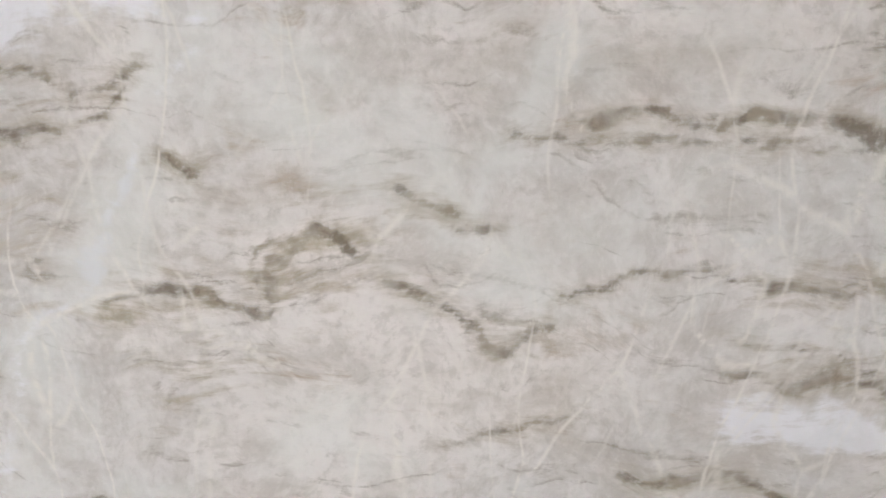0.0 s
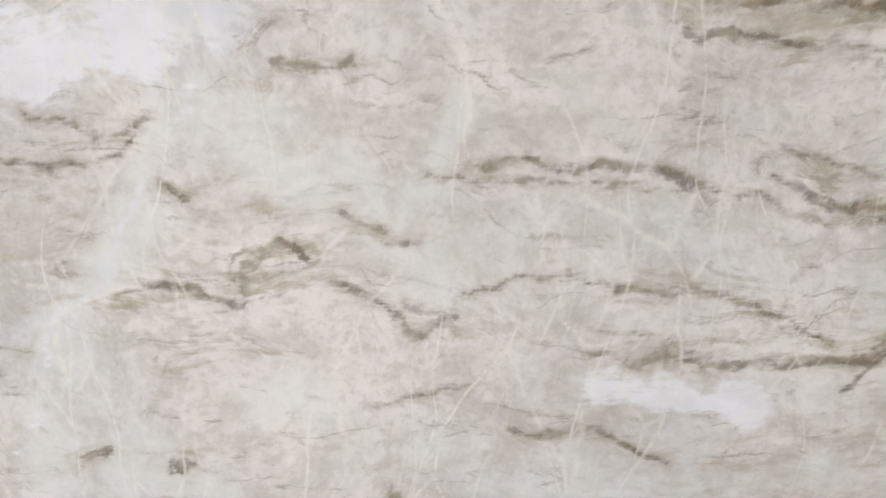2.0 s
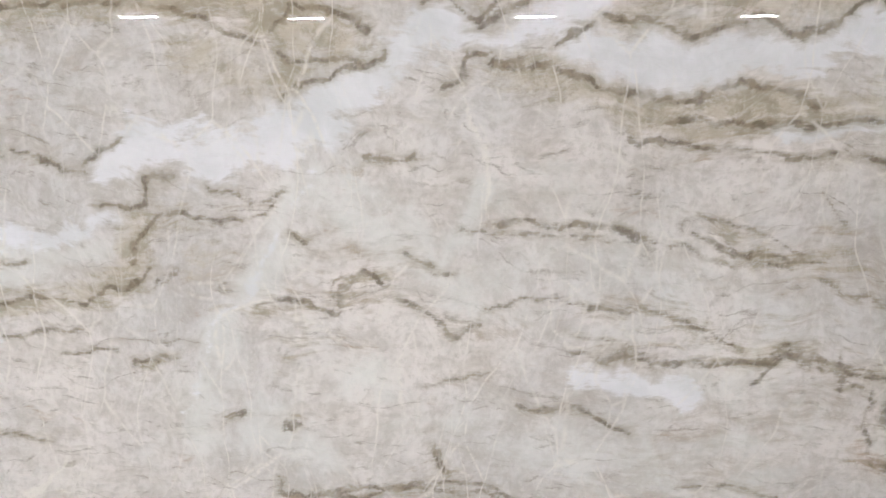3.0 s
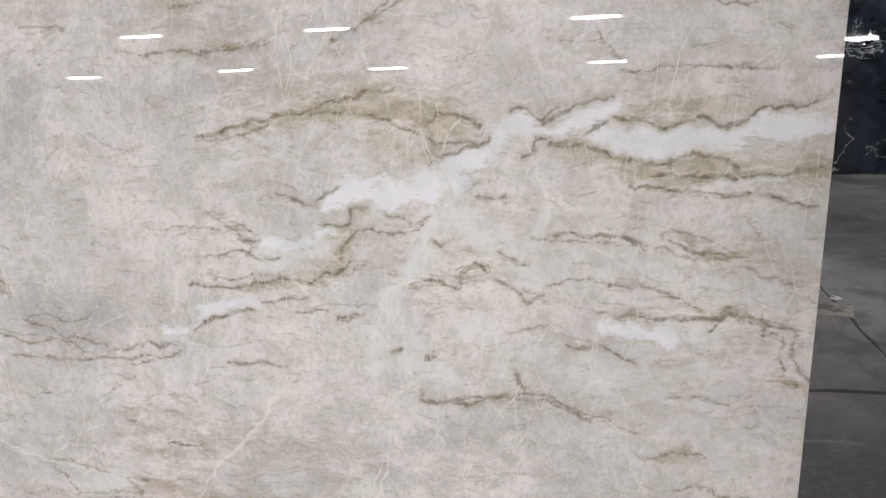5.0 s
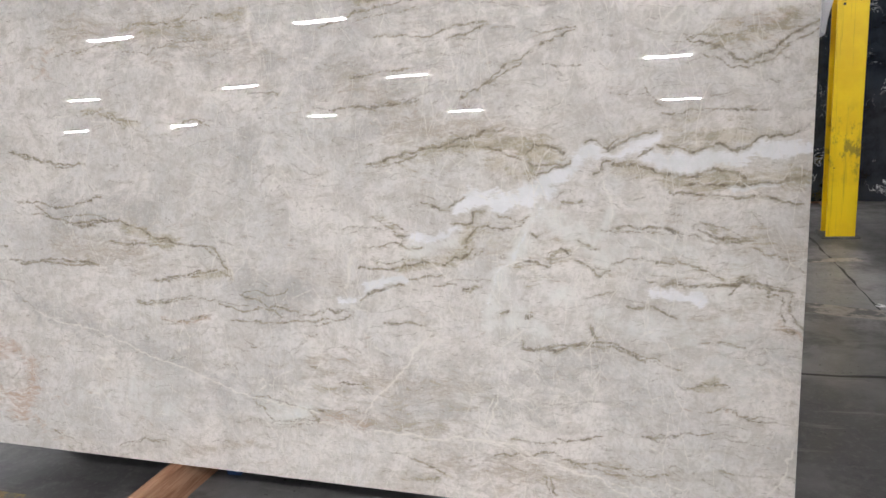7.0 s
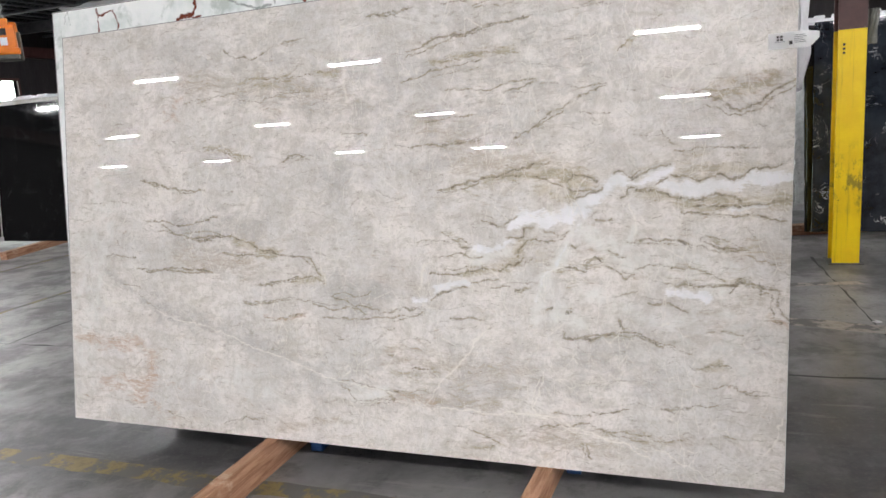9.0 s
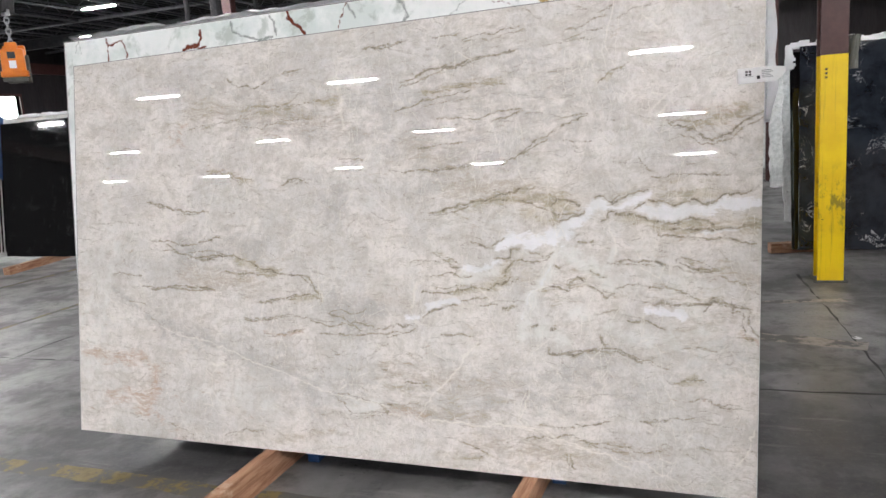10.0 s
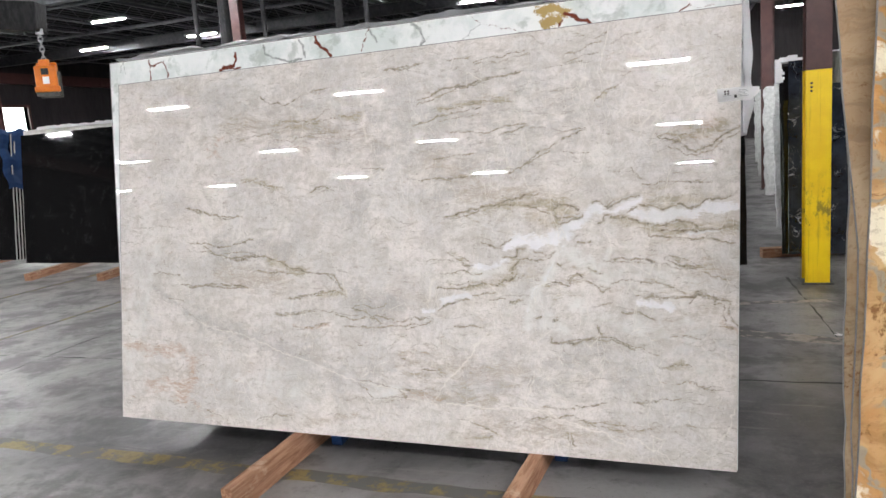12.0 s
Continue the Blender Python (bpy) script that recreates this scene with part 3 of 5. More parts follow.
# a strapped bundle of black conduit on the column's far flange
g = bmesh.new()
for i in range(5):
    a = i * 1.2
    rod(g, (4.235 + 0.025 * math.cos(a), 4.0 + 0.03 * math.sin(a), 1.74), (4.25 + 0.03 * math.cos(a + 1), 4.0 + 0.035 * math.sin(a + 1), 2.0), 0.018, 8)
tagged(part("cable_coil", g, RUBBER), "black cable bundle strapped to the column", "cable")

# ---- marks on the floor ----
def floor_strip(name, x0, y0, x1, y1, w, material, label, category, z=0.004, seed=3):
    rng = random.Random(seed)
    d = Vector((x1 - x0, y1 - y0, 0))
    n = max(2, int(d.length / 0.12))
    s = Vector((-d.y, d.x, 0)).normalized()
    g = bmesh.new()
    prev = None
    for i in range(n + 1):
        c = Vector((x0, y0, z)) + d * (i / n)
        a = g.verts.new(c + s * (w / 2 + rng.uniform(-0.012, 0.012)))
        b = g.verts.new(c - s * (w / 2 + rng.uniform(-0.012, 0.012)))
        if prev:
            g.faces.new((prev[0], a, b, prev[1]))
        prev = (a, b)
    return tagged(part(name, g, material), label, category, kind="structure")


floor_strip("floor_line", -3.2, -0.06, 3.4, -0.26, 0.11, LINE_PAINT, "worn yellow line painted on the concrete", "floor marking")
floor_strip("floor_line", -5.1, 0.5, -4.5, 6.5, 0.09, LINE_PAINT, "worn yellow line painted on the concrete", "floor marking", seed=5)
floor_strip("floor_line", -3.06, 1.0, -2.88, 3.8, 0.07, LINE_PAINT, "worn yellow line painted on the concrete", "floor marking", seed=8)
floor_strip("floor_scrape", 3.28, 2.38, 4.02, 2.18, 0.17, PALE_WEAR, "pale scraped band across the concrete", "floor mark", seed=9)
floor_strip("floor_scrape", 3.4, 3.2, 4.1, 3.32, 0.09, PALE_WEAR, "pale scraped band across the concrete", "floor mark", seed=10)
# saw cuts
for k, (x0, y0, x1, y1) in enumerate(((3.88, 4.2, 3.98, 2.2), (3.98, 2.2, 4.1, -3.0), (-9.0, 1.32, 9.0, 1.40), (-2.0, -9.0, -2.05, 9.0))):
    floor_strip("floor_joint", x0, y0, x1, y1, 0.012, INK, "dark saw-cut joint in the concrete", "floor joint", 0.002, 20 + k)
g = bmesh.new()
for i in range(7):  # a torn scrap of white film
    box(g, (-0.03 + 0.012 * i, -0.012, 0.001), (-0.014 + 0.012 * i, 0.012, 0.004), 0, pose(3.99, 2.33, 0.004, 4 * i - 10, 6, 14 * i))
tagged(part("plastic_scrap", g, PLASTIC), "torn scrap of white film on the floor", "litter")


# ---- timbers ----
def bearer(x, y, length, w, h, turn, label="rough sawn timber bearer on the concrete floor"):
    g = bmesh.new()
    box(g, (-w / 2, 0, 0), (w / 2, length, h), 0.004)
    ob = part("timber_bearer", g, TIMBER)
    ob.matrix_basis = pose(x, y, 0.0, 0, 0, turn)
    return tagged(ob, label, "timber", "timber bearers")


bearer(1.095, -0.60, 1.5, 0.058, 0.132, -2.2, "rough sawn timber bearer under the pale slab")
bearer(2.30, -0.62, 1.5, 0.062, 0.108, -4.0, "rough sawn timber bearer under the pale slab")
bearer(-5.50, 4.30, 1.5, 0.10, 0.10, 9, "rough sawn timber bearer under the black slab")
bearer(-4.22, 4.26, 1.5, 0.10, 0.10, 9, "rough sawn timber bearer under the black slab")
bearer(3.75, 5.2, 1.4, 0.10, 0.10, -78, "dark timber bearer between the stacks")
bearer(4.25, 4.55, 1.5, 0.10, 0.10, 2, "dark timber bearer under the veined slab")
bearer(5.9, 4.55, 1.5, 0.10, 0.10, 2, "dark timber bearer under the veined slab")
bearer(3.75, -1.5, 1.6, 0.10, 0.10, 0, "timber bearer under the golden slabs")
bearer(5.4, -1.5, 1.6, 0.10, 0.10, 0, "timber bearer under the golden slabs")

# ---- the stack behind the pale slab ----
def slab(name, pts, y0, y1, material, label, m, edge=STONE_EDGE, step=0.09, rough=0.004, seed=1, category="stone slab", group="stone slabs"):
    ob = part(name, plate(outline(pts, step, rough, seed), y0, y1), (material, edge))
    ob.matrix_basis = m
    return tagged(ob, label, category, group)


slab("stone_slab", [(0.02, 0.01), (3.18, 0.01), (3.195, 2.02), (-0.02, 1.93)], 0.048, 0.068, GREEN_STONE,
     "pale green stone slab with rust veins, behind the cream slab", SLAB, seed=6)
for i in range(4):
    slab("stone_slab", [(0.05, 0.01), (3.18 + 0.002 * i, 0.01), (3.185 + 0.002 * i, 1.60 - 0.02 * i), (0.06, 1.62 - 0.02 * i)], 0.072 + 0.024 * i, 0.092 + 0.024 * i, BLACK_STONE,
         "black stone slab at the back of the stack", SLAB, BLACK_STONE, seed=11 + i)

# unseen slabs, added to block light and darken the floor under the stack
for i in range(14):
    slab("stone_slab", [(0.25, 0.012), (3.02, 0.012), (3.0, 1.55 - 0.01 * i), (0.3, 1.55 - 0.01 * i)], 0.17 + 0.036 * i, 0.20 + 0.036 * i, BLACK_STONE,
         "black stone slab at the back of the stack", SLAB, BLACK_STONE, seed=91 + i)

# steel rack that the stack leans on
rack = empty("slab_rack")
for x in (1.24, 2.43):
    boxed("base_beam", (x - 0.03, 0.16, 0.0), (x + 0.03, 1.6, 0.07), BLUE, rack, 0.004)
    g = bmesh.new()
    rod(g, (x, 0.76, 0.06), (x, 1.0, 1.55), 0.03, 8)
    rod(g, (x, 1.5, 0.06), (x, 1.0, 1.55), 0.03, 8)
    part("upright", g, BLUE, rack)
part("top_rail", rod(bmesh.new(), (1.0, 1.0, 1.55), (2.7, 1.0, 1.55), 0.03, 8), BLUE, rack)
tagged(rack, "blue steel rack behind the leaning slabs", "slab rack")


# crumpled sheet over the top edge and the free end of the stack
def sheet(name, nx, nz_, place, label, thick=0.004):
    g = bmesh.new()
    rows = [[g.verts.new(place(i / nx, j / nz_)) for j in range(nz_ + 1)] for i in range(nx + 1)]
    for i in range(nx):
        for j in range(nz_):
            g.faces.new((rows[i][j], rows[i + 1][j], rows[i + 1][j + 1], rows[i][j + 1]))
    bmesh.ops.solidify(g, geom=g.faces[:], thickness=thick)
    for f in g.faces:
        f.smooth = True
    ob = part(name, g, PLASTIC)
    ob.matrix_basis = SLAB
    return tagged(ob, label, "plastic sheet")


def over_top(u, v):
    x = 0.02 + 3.22 * u
    lift = 0.03 * noise.noise(Vector((x * 2.3, 3.1, v))) + 0.014 * noise.noise(Vector((x * 11, 0.3, v * 2)))
    return (x, 0.030 + 0.08 * v, 1.967 + 0.027 * x + 0.016 + max(-0.006, 1.4 * lift) * (1 - abs(2 * v - 1) * 0.3))


def over_end(u, v):
    z = 1.42 + 0.63 * v
    w = 0.022 + 0.02 * math.sin(v * 5.0) * (1 - v) + 0.02 * (1 - v) * v * 4 * 0.5
    bulge = 0.02 * noise.noise(Vector((u * 3, v * 7, 1.0)))
    return (3.222 + w * math.sin(u * math.pi) + bulge * 0.7, 0.045 + 0.16 * u + bulge, z)


sheet("plastic_sheet", 120, 4, over_top, "crumpled white plastic sheet along the stack's top edge")
sheet("plastic_sheet", 14, 30, over_end, "crumpled white plastic sheet over the stack's end")

# paper tag taped to the edge of the pale slab
tag = empty("paper_tag", SLAB @ pose(3.122, -0.004, 1.545, 0, -2.5, 0))
g = bmesh.new()
n = 12
cols = []
for i in range(n + 1):
    x = 0.165 * i / n
    back = 0.0 if x < 0.075 else 0.05 * ((x - 0.075) / 0.09) ** 2
    top = 0.055 if x < 0.14 else 0.055
    low = 0.0 if x < 0.13 else 0.035 * (x - 0.13) / 0.035
    cols.append([g.verts.new((x, back, low)), g.verts.new((x, back, top))])
for a, b in zip(cols, cols[1:]):
    g.faces.new((a[0], b[0], b[1], a[1]))
bmesh.ops.solidify(g, geom=g.faces[:], thickness=0.0012)
part("sheet", g, PAPER, tag)
g = bmesh.new()
for i in (0, 1):
    for j in (0, 1):
        box(g, (0.026 + 0.011 * i, -0.0028, 0.027 + 0.010 * j), (0.034 + 0.011 * i, -0.0016, 0.034 + 0.010 * j), 0.001)
box(g, (0.064, -0.0028, 0.012), (0.074, -0.0016, 0.024))
part("emblem", g, INK, tag, "small black printed marks")
for i in range(5):
    part("print_line", box(bmesh.new(), (0.080, -0.0027, 0.016 + 0.006 * i), (0.118 - 0.006 * (i % 3), -0.0017, 0.0185 + 0.006 * i)), GREY_INK, tag, "grey printed line")
part("print_line", box(bmesh.new(), (0.020, -0.0028, 0.0225), (0.052, -0.0016, 0.0243)), GREY_INK, tag, "grey printed line")
tagged(tag, "white paper tag with black print taped to the slab's edge", "tag")

# ---- slabs around ----
black = slab("stone_slab", [(0, 0), (3.2, 0), (3.2, 1.92), (0.03, 1.90)], 0, 0.02, BLACK_STONE, "polished black stone slab standing on timber bearers", leaning(-6.40, 5.1, -3, z=0.10), BLACK_STONE, seed=21)
for i, (dx, top, mat_, lab) in enumerate(((0.10, 1.96, STONE_EDGE, "grey stone slab behind the black slab"), (0.02, 1.98, STONE_EDGE, "grey stone slab behind the black slab"), (0.2, 1.93, BLACK_STONE, "black stone slab in the stack"))):
    slab("stone_slab", [(dx, 0), (3.2, 0), (3.2, top), (dx, top)], 0.03 + 0.03 * i, 0.05 + 0.03 * i, mat_, lab, leaning(-6.40, 5.1, -3, z=0.10), seed=25 + i)
g = bmesh.new()
rng = random.Random(5)
for i in range(46):
    box(g, (0.35 + 0.06 * i, 0.02, 1.965), (0.42 + 0.06 * i, 0.12, 1.985 + rng.uniform(0, 0.03)), 0.004)
wrap = part("packing_wrap", g, PLASTIC)
wrap.matrix_basis = leaning(-6.40, 5.1, -3, z=0.10)
tagged(wrap, "crumpled white packing along the top of the black stack", "packing")

# dark slabs with a blue tarpaulin, further along
for i in range(4):
    slab("stone_slab", [(0, 0), (3.2 - 0.05 * i, 0), (3.2 - 0.05 * i + 0.02, 1.95 - 0.04 * (i % 2)), (0, 1.95)], 0.07 * i, 0.07 * i + 0.022, BLACK_STONE,
         "black stone slab standing in a stack beside a tarpaulin", leaning(-10.12 + 0.03 * i, 5.5, -2, z=0.1), STONE_EDGE, seed=31 + i)
for dx in (0.6, 2.5):
    bearer(-10.2 + dx, 5.2, 1.2, 0.1, 0.1, 0, "timber bearer under the dark stack")
g = bmesh.new()
rows = [[g.verts.new((-6.99 + 0.03 * math.sin(j * 1.3) + 0.02 * i + 0.10 * j / 12, 5.44 + 0.10 * i, 2.10 - 0.9 * j / 12 + 0.03 * math.sin(i * 2.0))) for j in range(13)] for i in range(7)]
for i in range(6):
    for j in range(12):
        g.faces.new((rows[i][j], rows[i + 1][j], rows[i + 1][j + 1], rows[i][j + 1]))
bmesh.ops.solidify(g, geom=g.faces[:], thickness=0.006)
tagged(part("tarpaulin", g, BLUE), "blue tarpaulin hung over dark slabs", "tarpaulin")

# black slab with white veins behind the column
slab("stone_slab", [(0, 0), (3.1, 0), (3.12, 1.93), (0.02, 1.92)], 0, 0.02, VEINED_BLACK, "black stone slab with white veins, on bearers", leaning(3.965, 4.82, -2, z=0.10), BLACK_STONE, seed=41)
slab("stone_slab", [(-0.03, 0), (3.1, 0), (3.12, 1.9), (-0.05, 1.88)], 0.03, 0.05, BLACK_STONE, "black stone slab behind the veined one", leaning(3.965, 4.82, -2, z=0.10), BLACK_STONE, seed=42)
slab("stone_slab", [(-0.05, 0), (3.1, 0), (3.1, 1.84), (-0.06, 1.84)], 0.06, 0.08, BLACK_STONE, "black stone slab in the stack", leaning(3.965, 4.82, -2, z=0.10), BLACK_STONE, seed=43)
g = bmesh.new()
for i in range(40):
    box(g, (-0.06 + 0.075 * i, 0.01, 1.915), (0.03 + 0.075 * i, 0.10, 1.95 + rng.uniform(0, 0.05)), 0.006)
for i in range(9):
    box(g, (-0.10, 0.02, 1.72 + 0.025 * i), (-0.05 + rng.uniform(0, 0.04), 0.10, 1.75 + 0.025 * i), 0.006)
wrap = part("packing_wrap", g, PLASTIC)
wrap.matrix_basis = leaning(3.965, 4.82, -2, z=0.10)
tagged(wrap, "torn white packing along the top of the veined slab", "packing")

# wrapped stacks seen on end, down the aisle
WRAP_EDGE = plain("crumpled_wrap", (0.50, 0.52, 0.51), (0.74, 0.76, 0.75), 16, 0.6, relief=0.6, spots=(0.20, 0.21, 0.21))


def bundle(x, y, w, count, length=2.9, h=1.9):
    rng = random.Random(int(x * 100 + y * 10))
    for i in range(count):
        hh = h - rng.uniform(0, 0.14)
        slab("stone_slab", [(0, 0), (length, 0), (length, hh), (0, hh)], 0, w * 0.7, WRAP_EDGE, "pale wrapped stone slab standing in a row", leaning(x + 0.02 * i, y + w * i, -1 + rng.uniform(-1, 1), z=0.1), WRAP_EDGE, rough=0.02, seed=50 + i)
    for dx in (0.5, 2.2):
        bearer(x + dx, y - 0.35, 1.3, 0.1, 0.1, 0, "timber bearer under a wrapped stack")


bundle(4.05, 6.6, 0.07, 4)
bundle(4.25, 10.2, 0.07, 5)
bundle(4.45, 13.8, 0.07, 5)
bundle(4.75, 18.2, 0.08, 5)
for k, y in enumerate((4.3, 7.8, 11.6, 15.6)):
    for i in range(3):
        slab("stone_slab", [(0, 0), (2.9, 0), (2.9, 1.85), (0, 1.85)], 0.035 * i, 0.035 * i + 0.024, BLACK_STONE if (k + i) % 2 == 0 else WRAP_EDGE, "stone slab standing in a row along the aisle",
             leaning(0.65 + 0.05 * k, y, 0.5, z=0.1), WRAP_EDGE if k else BLACK_STONE, seed=80 + 5 * k + i)
    for dx in (0.5, 2.2):
        bearer(0.5 + dx, y - 0.35, 1.3, 0.1, 0.1, 0, "timber bearer under a stack by the aisle")

# golden slabs close by, seen nearly on end
slab("stone_slab", [(-0.032, 0), (2.6, 0), (2.6, 1.95), (0.062, 1.95), (0.055, 1.78), (0.023, 1.07), (-0.010, 0.40)], 0.0, 0.02, GOLD_STONE, "golden brown and cream polished stone slab with a grey resined edge",
     leaning(3.50, -0.83, 0, z=0.10), DARK_EDGE, 0.12, 0.003, 61)
slab("stone_slab", [(-0.005, 0), (2.6, 0), (2.6, 1.93), (-0.045, 1.93), (-0.040, 1.81), (-0.014, 1.40), (0.013, 1.06), (-0.012, 0.50)], 0.0, 0.02, TAN_STONE, "tan stone slab with a wavering edge behind the golden one",
     leaning(3.50, -0.76, 0, z=0.10), DARK_EDGE, 0.12, 0.004, 62)
slab("stone_slab", [(-0.022, 0), (2.5, 0), (2.5, 1.90), (-0.012, 1.90), (0.0, 1.20), (-0.020, 0.80)], 0.0, 0.02, TAN_STONE, "tan stone slab at the back of the golden stack",
     leaning(3.50, -0.71, 0, z=0.10), DARK_EDGE, 0.10, 0.004, 63)

# ---- jib with an orange slab lifter ----
jib = empty("jib_crane")
box_m = look((-2.17, 1.99, 2.80), (-6.2, 0.3, 3.2))
g = bmesh.new()
box(g, (-0.11, -0.12, -4.6), (0.11, 0.12, 0.0), 0.012, box_m)
part("boom", g, DECK, jib)
g = bmesh.new()
for k in range(7):
    a0, a1 = k * 0.62 - 0.6, (k + 1) * 0.62 - 0.6
    rod(g, (-2.285 + 0.05 * math.cos(a0), 1.955, 2.70 + 0.05 * math.sin(a0)), (-2.285 + 0.05 * math.cos(a1), 1.955, 2.70 + 0.05 * math.sin(a1)), 0.014, 8)
part("hook", g, DARK_STEEL, jib, "forged dark hook")
part("mast", rod(bmesh.new(), (-6.6, 0.15, 0), (-6.6, 0.15, 3.7), 0.16, 16), DARK_STEEL, jib)
tagged(jib, "dark steel jib boom of a yard crane", "jib crane")

lifter = empty("slab_lifter", pose(-2.2, 1.98, 2.09, 0, 0, 38) @ Matrix.Scale(0.86, 4))
g = bmesh.new()
box(g, (-0.10, -0.085, 0.10), (0.10, -0.015, 0.36), 0.02)
box(g, (-0.115, -0.09, 0.10), (0.115, -0.01, 0.16), 0.015)
box(g, (-0.05, -0.075, 0.34), (0.05, -0.02, 0.42), 0.012)
part("front_jaw", g, ORANGE, lifter)
g = bmesh.new()
box(g, (-0.09, 0.02, 0.30), (0.10, 0.09, 0.40), 0.02)
part("rear_jaw", g, ORANGE, lifter)
g = bmesh.new()
box(g, (-0.085, 0.025, 0.05), (0.12, 0.075, 0.31), 0.015)
part("pad", g, RUBBER, lifter, "grey rubber gripping pad")
part("pad", box(bmesh.new(), (-0.105, -0.085, 0.06), (0.105, -0.03, 0.10), 0.01), RUBBER, lifter, "grey rubber gripping pad")
g = bmesh.new()
box(g, (-0.03, -0.0885, 0.18), (0.03, -0.0865, 0.25))
part("label_plate", g, PAPER, lifter, "small white plate")
g = bmesh.new()
box(g, (-0.035, -0.0895, 0.27), (0.03, -0.0865, 0.33))
part("warning_mark", g, INK, lifter, "dark printed mark")
tagged(lifter, "orange scissor lifter for stone slabs hung from a chain", "slab lifter")
chain = bmesh.new()
for i in range(6):
    z = 0.42 + 0.05 * i
    m = Matrix.Translation((0, -0.03, z)) @ pose(0, 0, 0, 90, 0, 90 * (i % 2))
    for a in range(10):
        t0, t1 = a * math.tau / 10, (a + 1) * math.tau / 10
        rod(chain, m @ Vector((0.02 * math.cos(t0), 0.034 * math.sin(t0), 0)), m @ Vector((0.02 * math.cos(t1), 0.034 * math.sin(t1), 0)), 0.007, 5)
box(chain, (-0.035, -0.05, 0.66), (0.035, -0.01, 0.72), 0.01)
part("chain", chain, ZINC, lifter, "bright zinc chain and shackle")


# ---- the pale slab: its veins are laid down as fields on a fine grid ----
PALE, GREEN = [], []


def vein(kind, strength, reach, *pts):
    """A vein along x, z points in centimetres: it is strongest on the line and fades out over its reach."""
    (GREEN if kind in ("rusty", "golden", "slate") else PALE).append((kind, strength, reach / 100, [(x / 100, z / 100) for x, z in pts]))


vein("white", 1, 6.3, (227.6, 97.1), (237.9, 97.3), (248.1, 99.9), (254.6, 105.2), (261.0, 109.9), (264.9, 111.8))
vein("white", 1, 5, (221.3, 94.4), (229.3, 96.3))
vein("white", 1, 5, (264.9, 111.1), (273.4, 111.8), (276.3, 114.1), (280.8, 114.4))
vein("white", 1, 6, (279.6, 108.9), (290.0, 110.0), (298.7, 109.7), (309.3, 111.2), (317.5, 110.9))
vein("white", 1, 6, (276.5, 110.3), (284.9, 107.4), (291.6, 107.4), (295.2, 108.6))
vein("white", .9, 2.5, (301.6, 101.7), (306.6, 102.4), (310.8, 102.8))
vein("white", 1, 3.4, (280.5, 70.5), (286.1, 70.4), (291.7, 70.3), (294.2, 68.7))
vein("white", .9, 3.4, (190.3, 69.2), (197.3, 71.8), (203.2, 72.6))
vein("white", .8, 4, (206.2, 86.3), (214.5, 86.5), (221.0, 88.4))
vein("mist", 1, 5, (208.7, 82.8), (218.0, 84.0))
vein("mist", 1, 6, (244.6, 91.6), (241.0, 82.2), (237.3, 75.9), (233.4, 65.8), (231.3, 58.2))
vein("mist", 1, 6, (248.0, 93.4), (257.9, 87.0), (267.1, 79.8))
vein("mist", 1, 8, (240.4, 59.7), (248.4, 58.4))
vein("mist", 1, 4, (267.6, 93.0), (264.5, 87.2), (261.3, 82.9))
vein("brown", 1, 5, (241.7, 113.3), (246.6, 111.0), (252.2, 108.7), (256.2, 107.5))
vein("brown", .8, 5, (211.2, 113.3), (222.5, 114.5), (231.0, 114.9), (239.3, 115.6), (248.2, 114.1))
vein("brown", .6, 6, (194.6, 109.1), (204.7, 110.8), (215.4, 111.7))
vein("brown", .7, 5, (234.1, 108.6), (241.5, 104.6), (246.5, 105.9))
vein("brown", .85, 5, (270.4, 106.9), (276.7, 105.0), (282.9, 103.6), (290.4, 102.9), (298.4, 104.5), (306.4, 103.9), (318.3, 104.0))
vein("brown", .8, 5, (282.4, 113.3), (291.2, 113.4), (300.5, 114.1), (309.0, 114.1))
vein("brown", .6, 5, (283.6, 117.7), (294.7, 115.5), (305.3, 116.2))
vein("brown", .9, 4, (268.7, 112.6), (273.3, 113.7), (276.3, 115.6))
vein("brown", .9, 4, (225.4, 87.7), (223.3, 82.4), (220.4, 78.8), (213.0, 77.6), (204.5, 76.8))
vein("brown", .6, 6, (227.2, 88.6), (233.3, 87.1), (232.3, 83.6))
vein("brown", .5, 6, (240.8, 76.9), (244.2, 72.7), (246.0, 76.3))
vein("brown", .5, 6, (297.5, 86.7), (304.4, 85.7), (311.0, 86.3))
vein("brown", .5, 6, (289.6, 79.0), (296.0, 76.8), (301.5, 74.6), (309.2, 74.1))
vein("brown", .5, 5, (252.9, 82.6), (255.5, 81.9))
vein("brown", .4, 8, (314.0, 63.4), (319.6, 67.2))
vein("dark", 1.1, 2.4, (193.7, 109.5), (198.4, 110.0), (203.0, 111.6), (211.2, 114.2), (219.9, 114.6), (228.6, 117.6), (236.1, 119.1))
vein("dark", 1.1, 2.4, (219.0, 113.4), (226.7, 114.3), (234.3, 113.3), (236.7, 110.9), (240.0, 110.2))
vein("dark", 1.2, 2.4, (243.2, 108.6), (244.9, 107.5), (249.0, 106.9), (256.2, 107.1), (257.2, 108.3))
vein("dark", 1, 2.4, (241.7, 111.0), (245.0, 114.1), (249.8, 112.5), (255.4, 111.0))
vein("dark", 1, 2, (244.8, 103.1), (248.9, 104.3), (253.0, 106.2), (256.6, 107.2))
vein("dark", 1.2, 2.4, (268.9, 107.6), (272.0, 106.7), (276.6, 106.4), (279.7, 105.2), (282.8, 104.7))
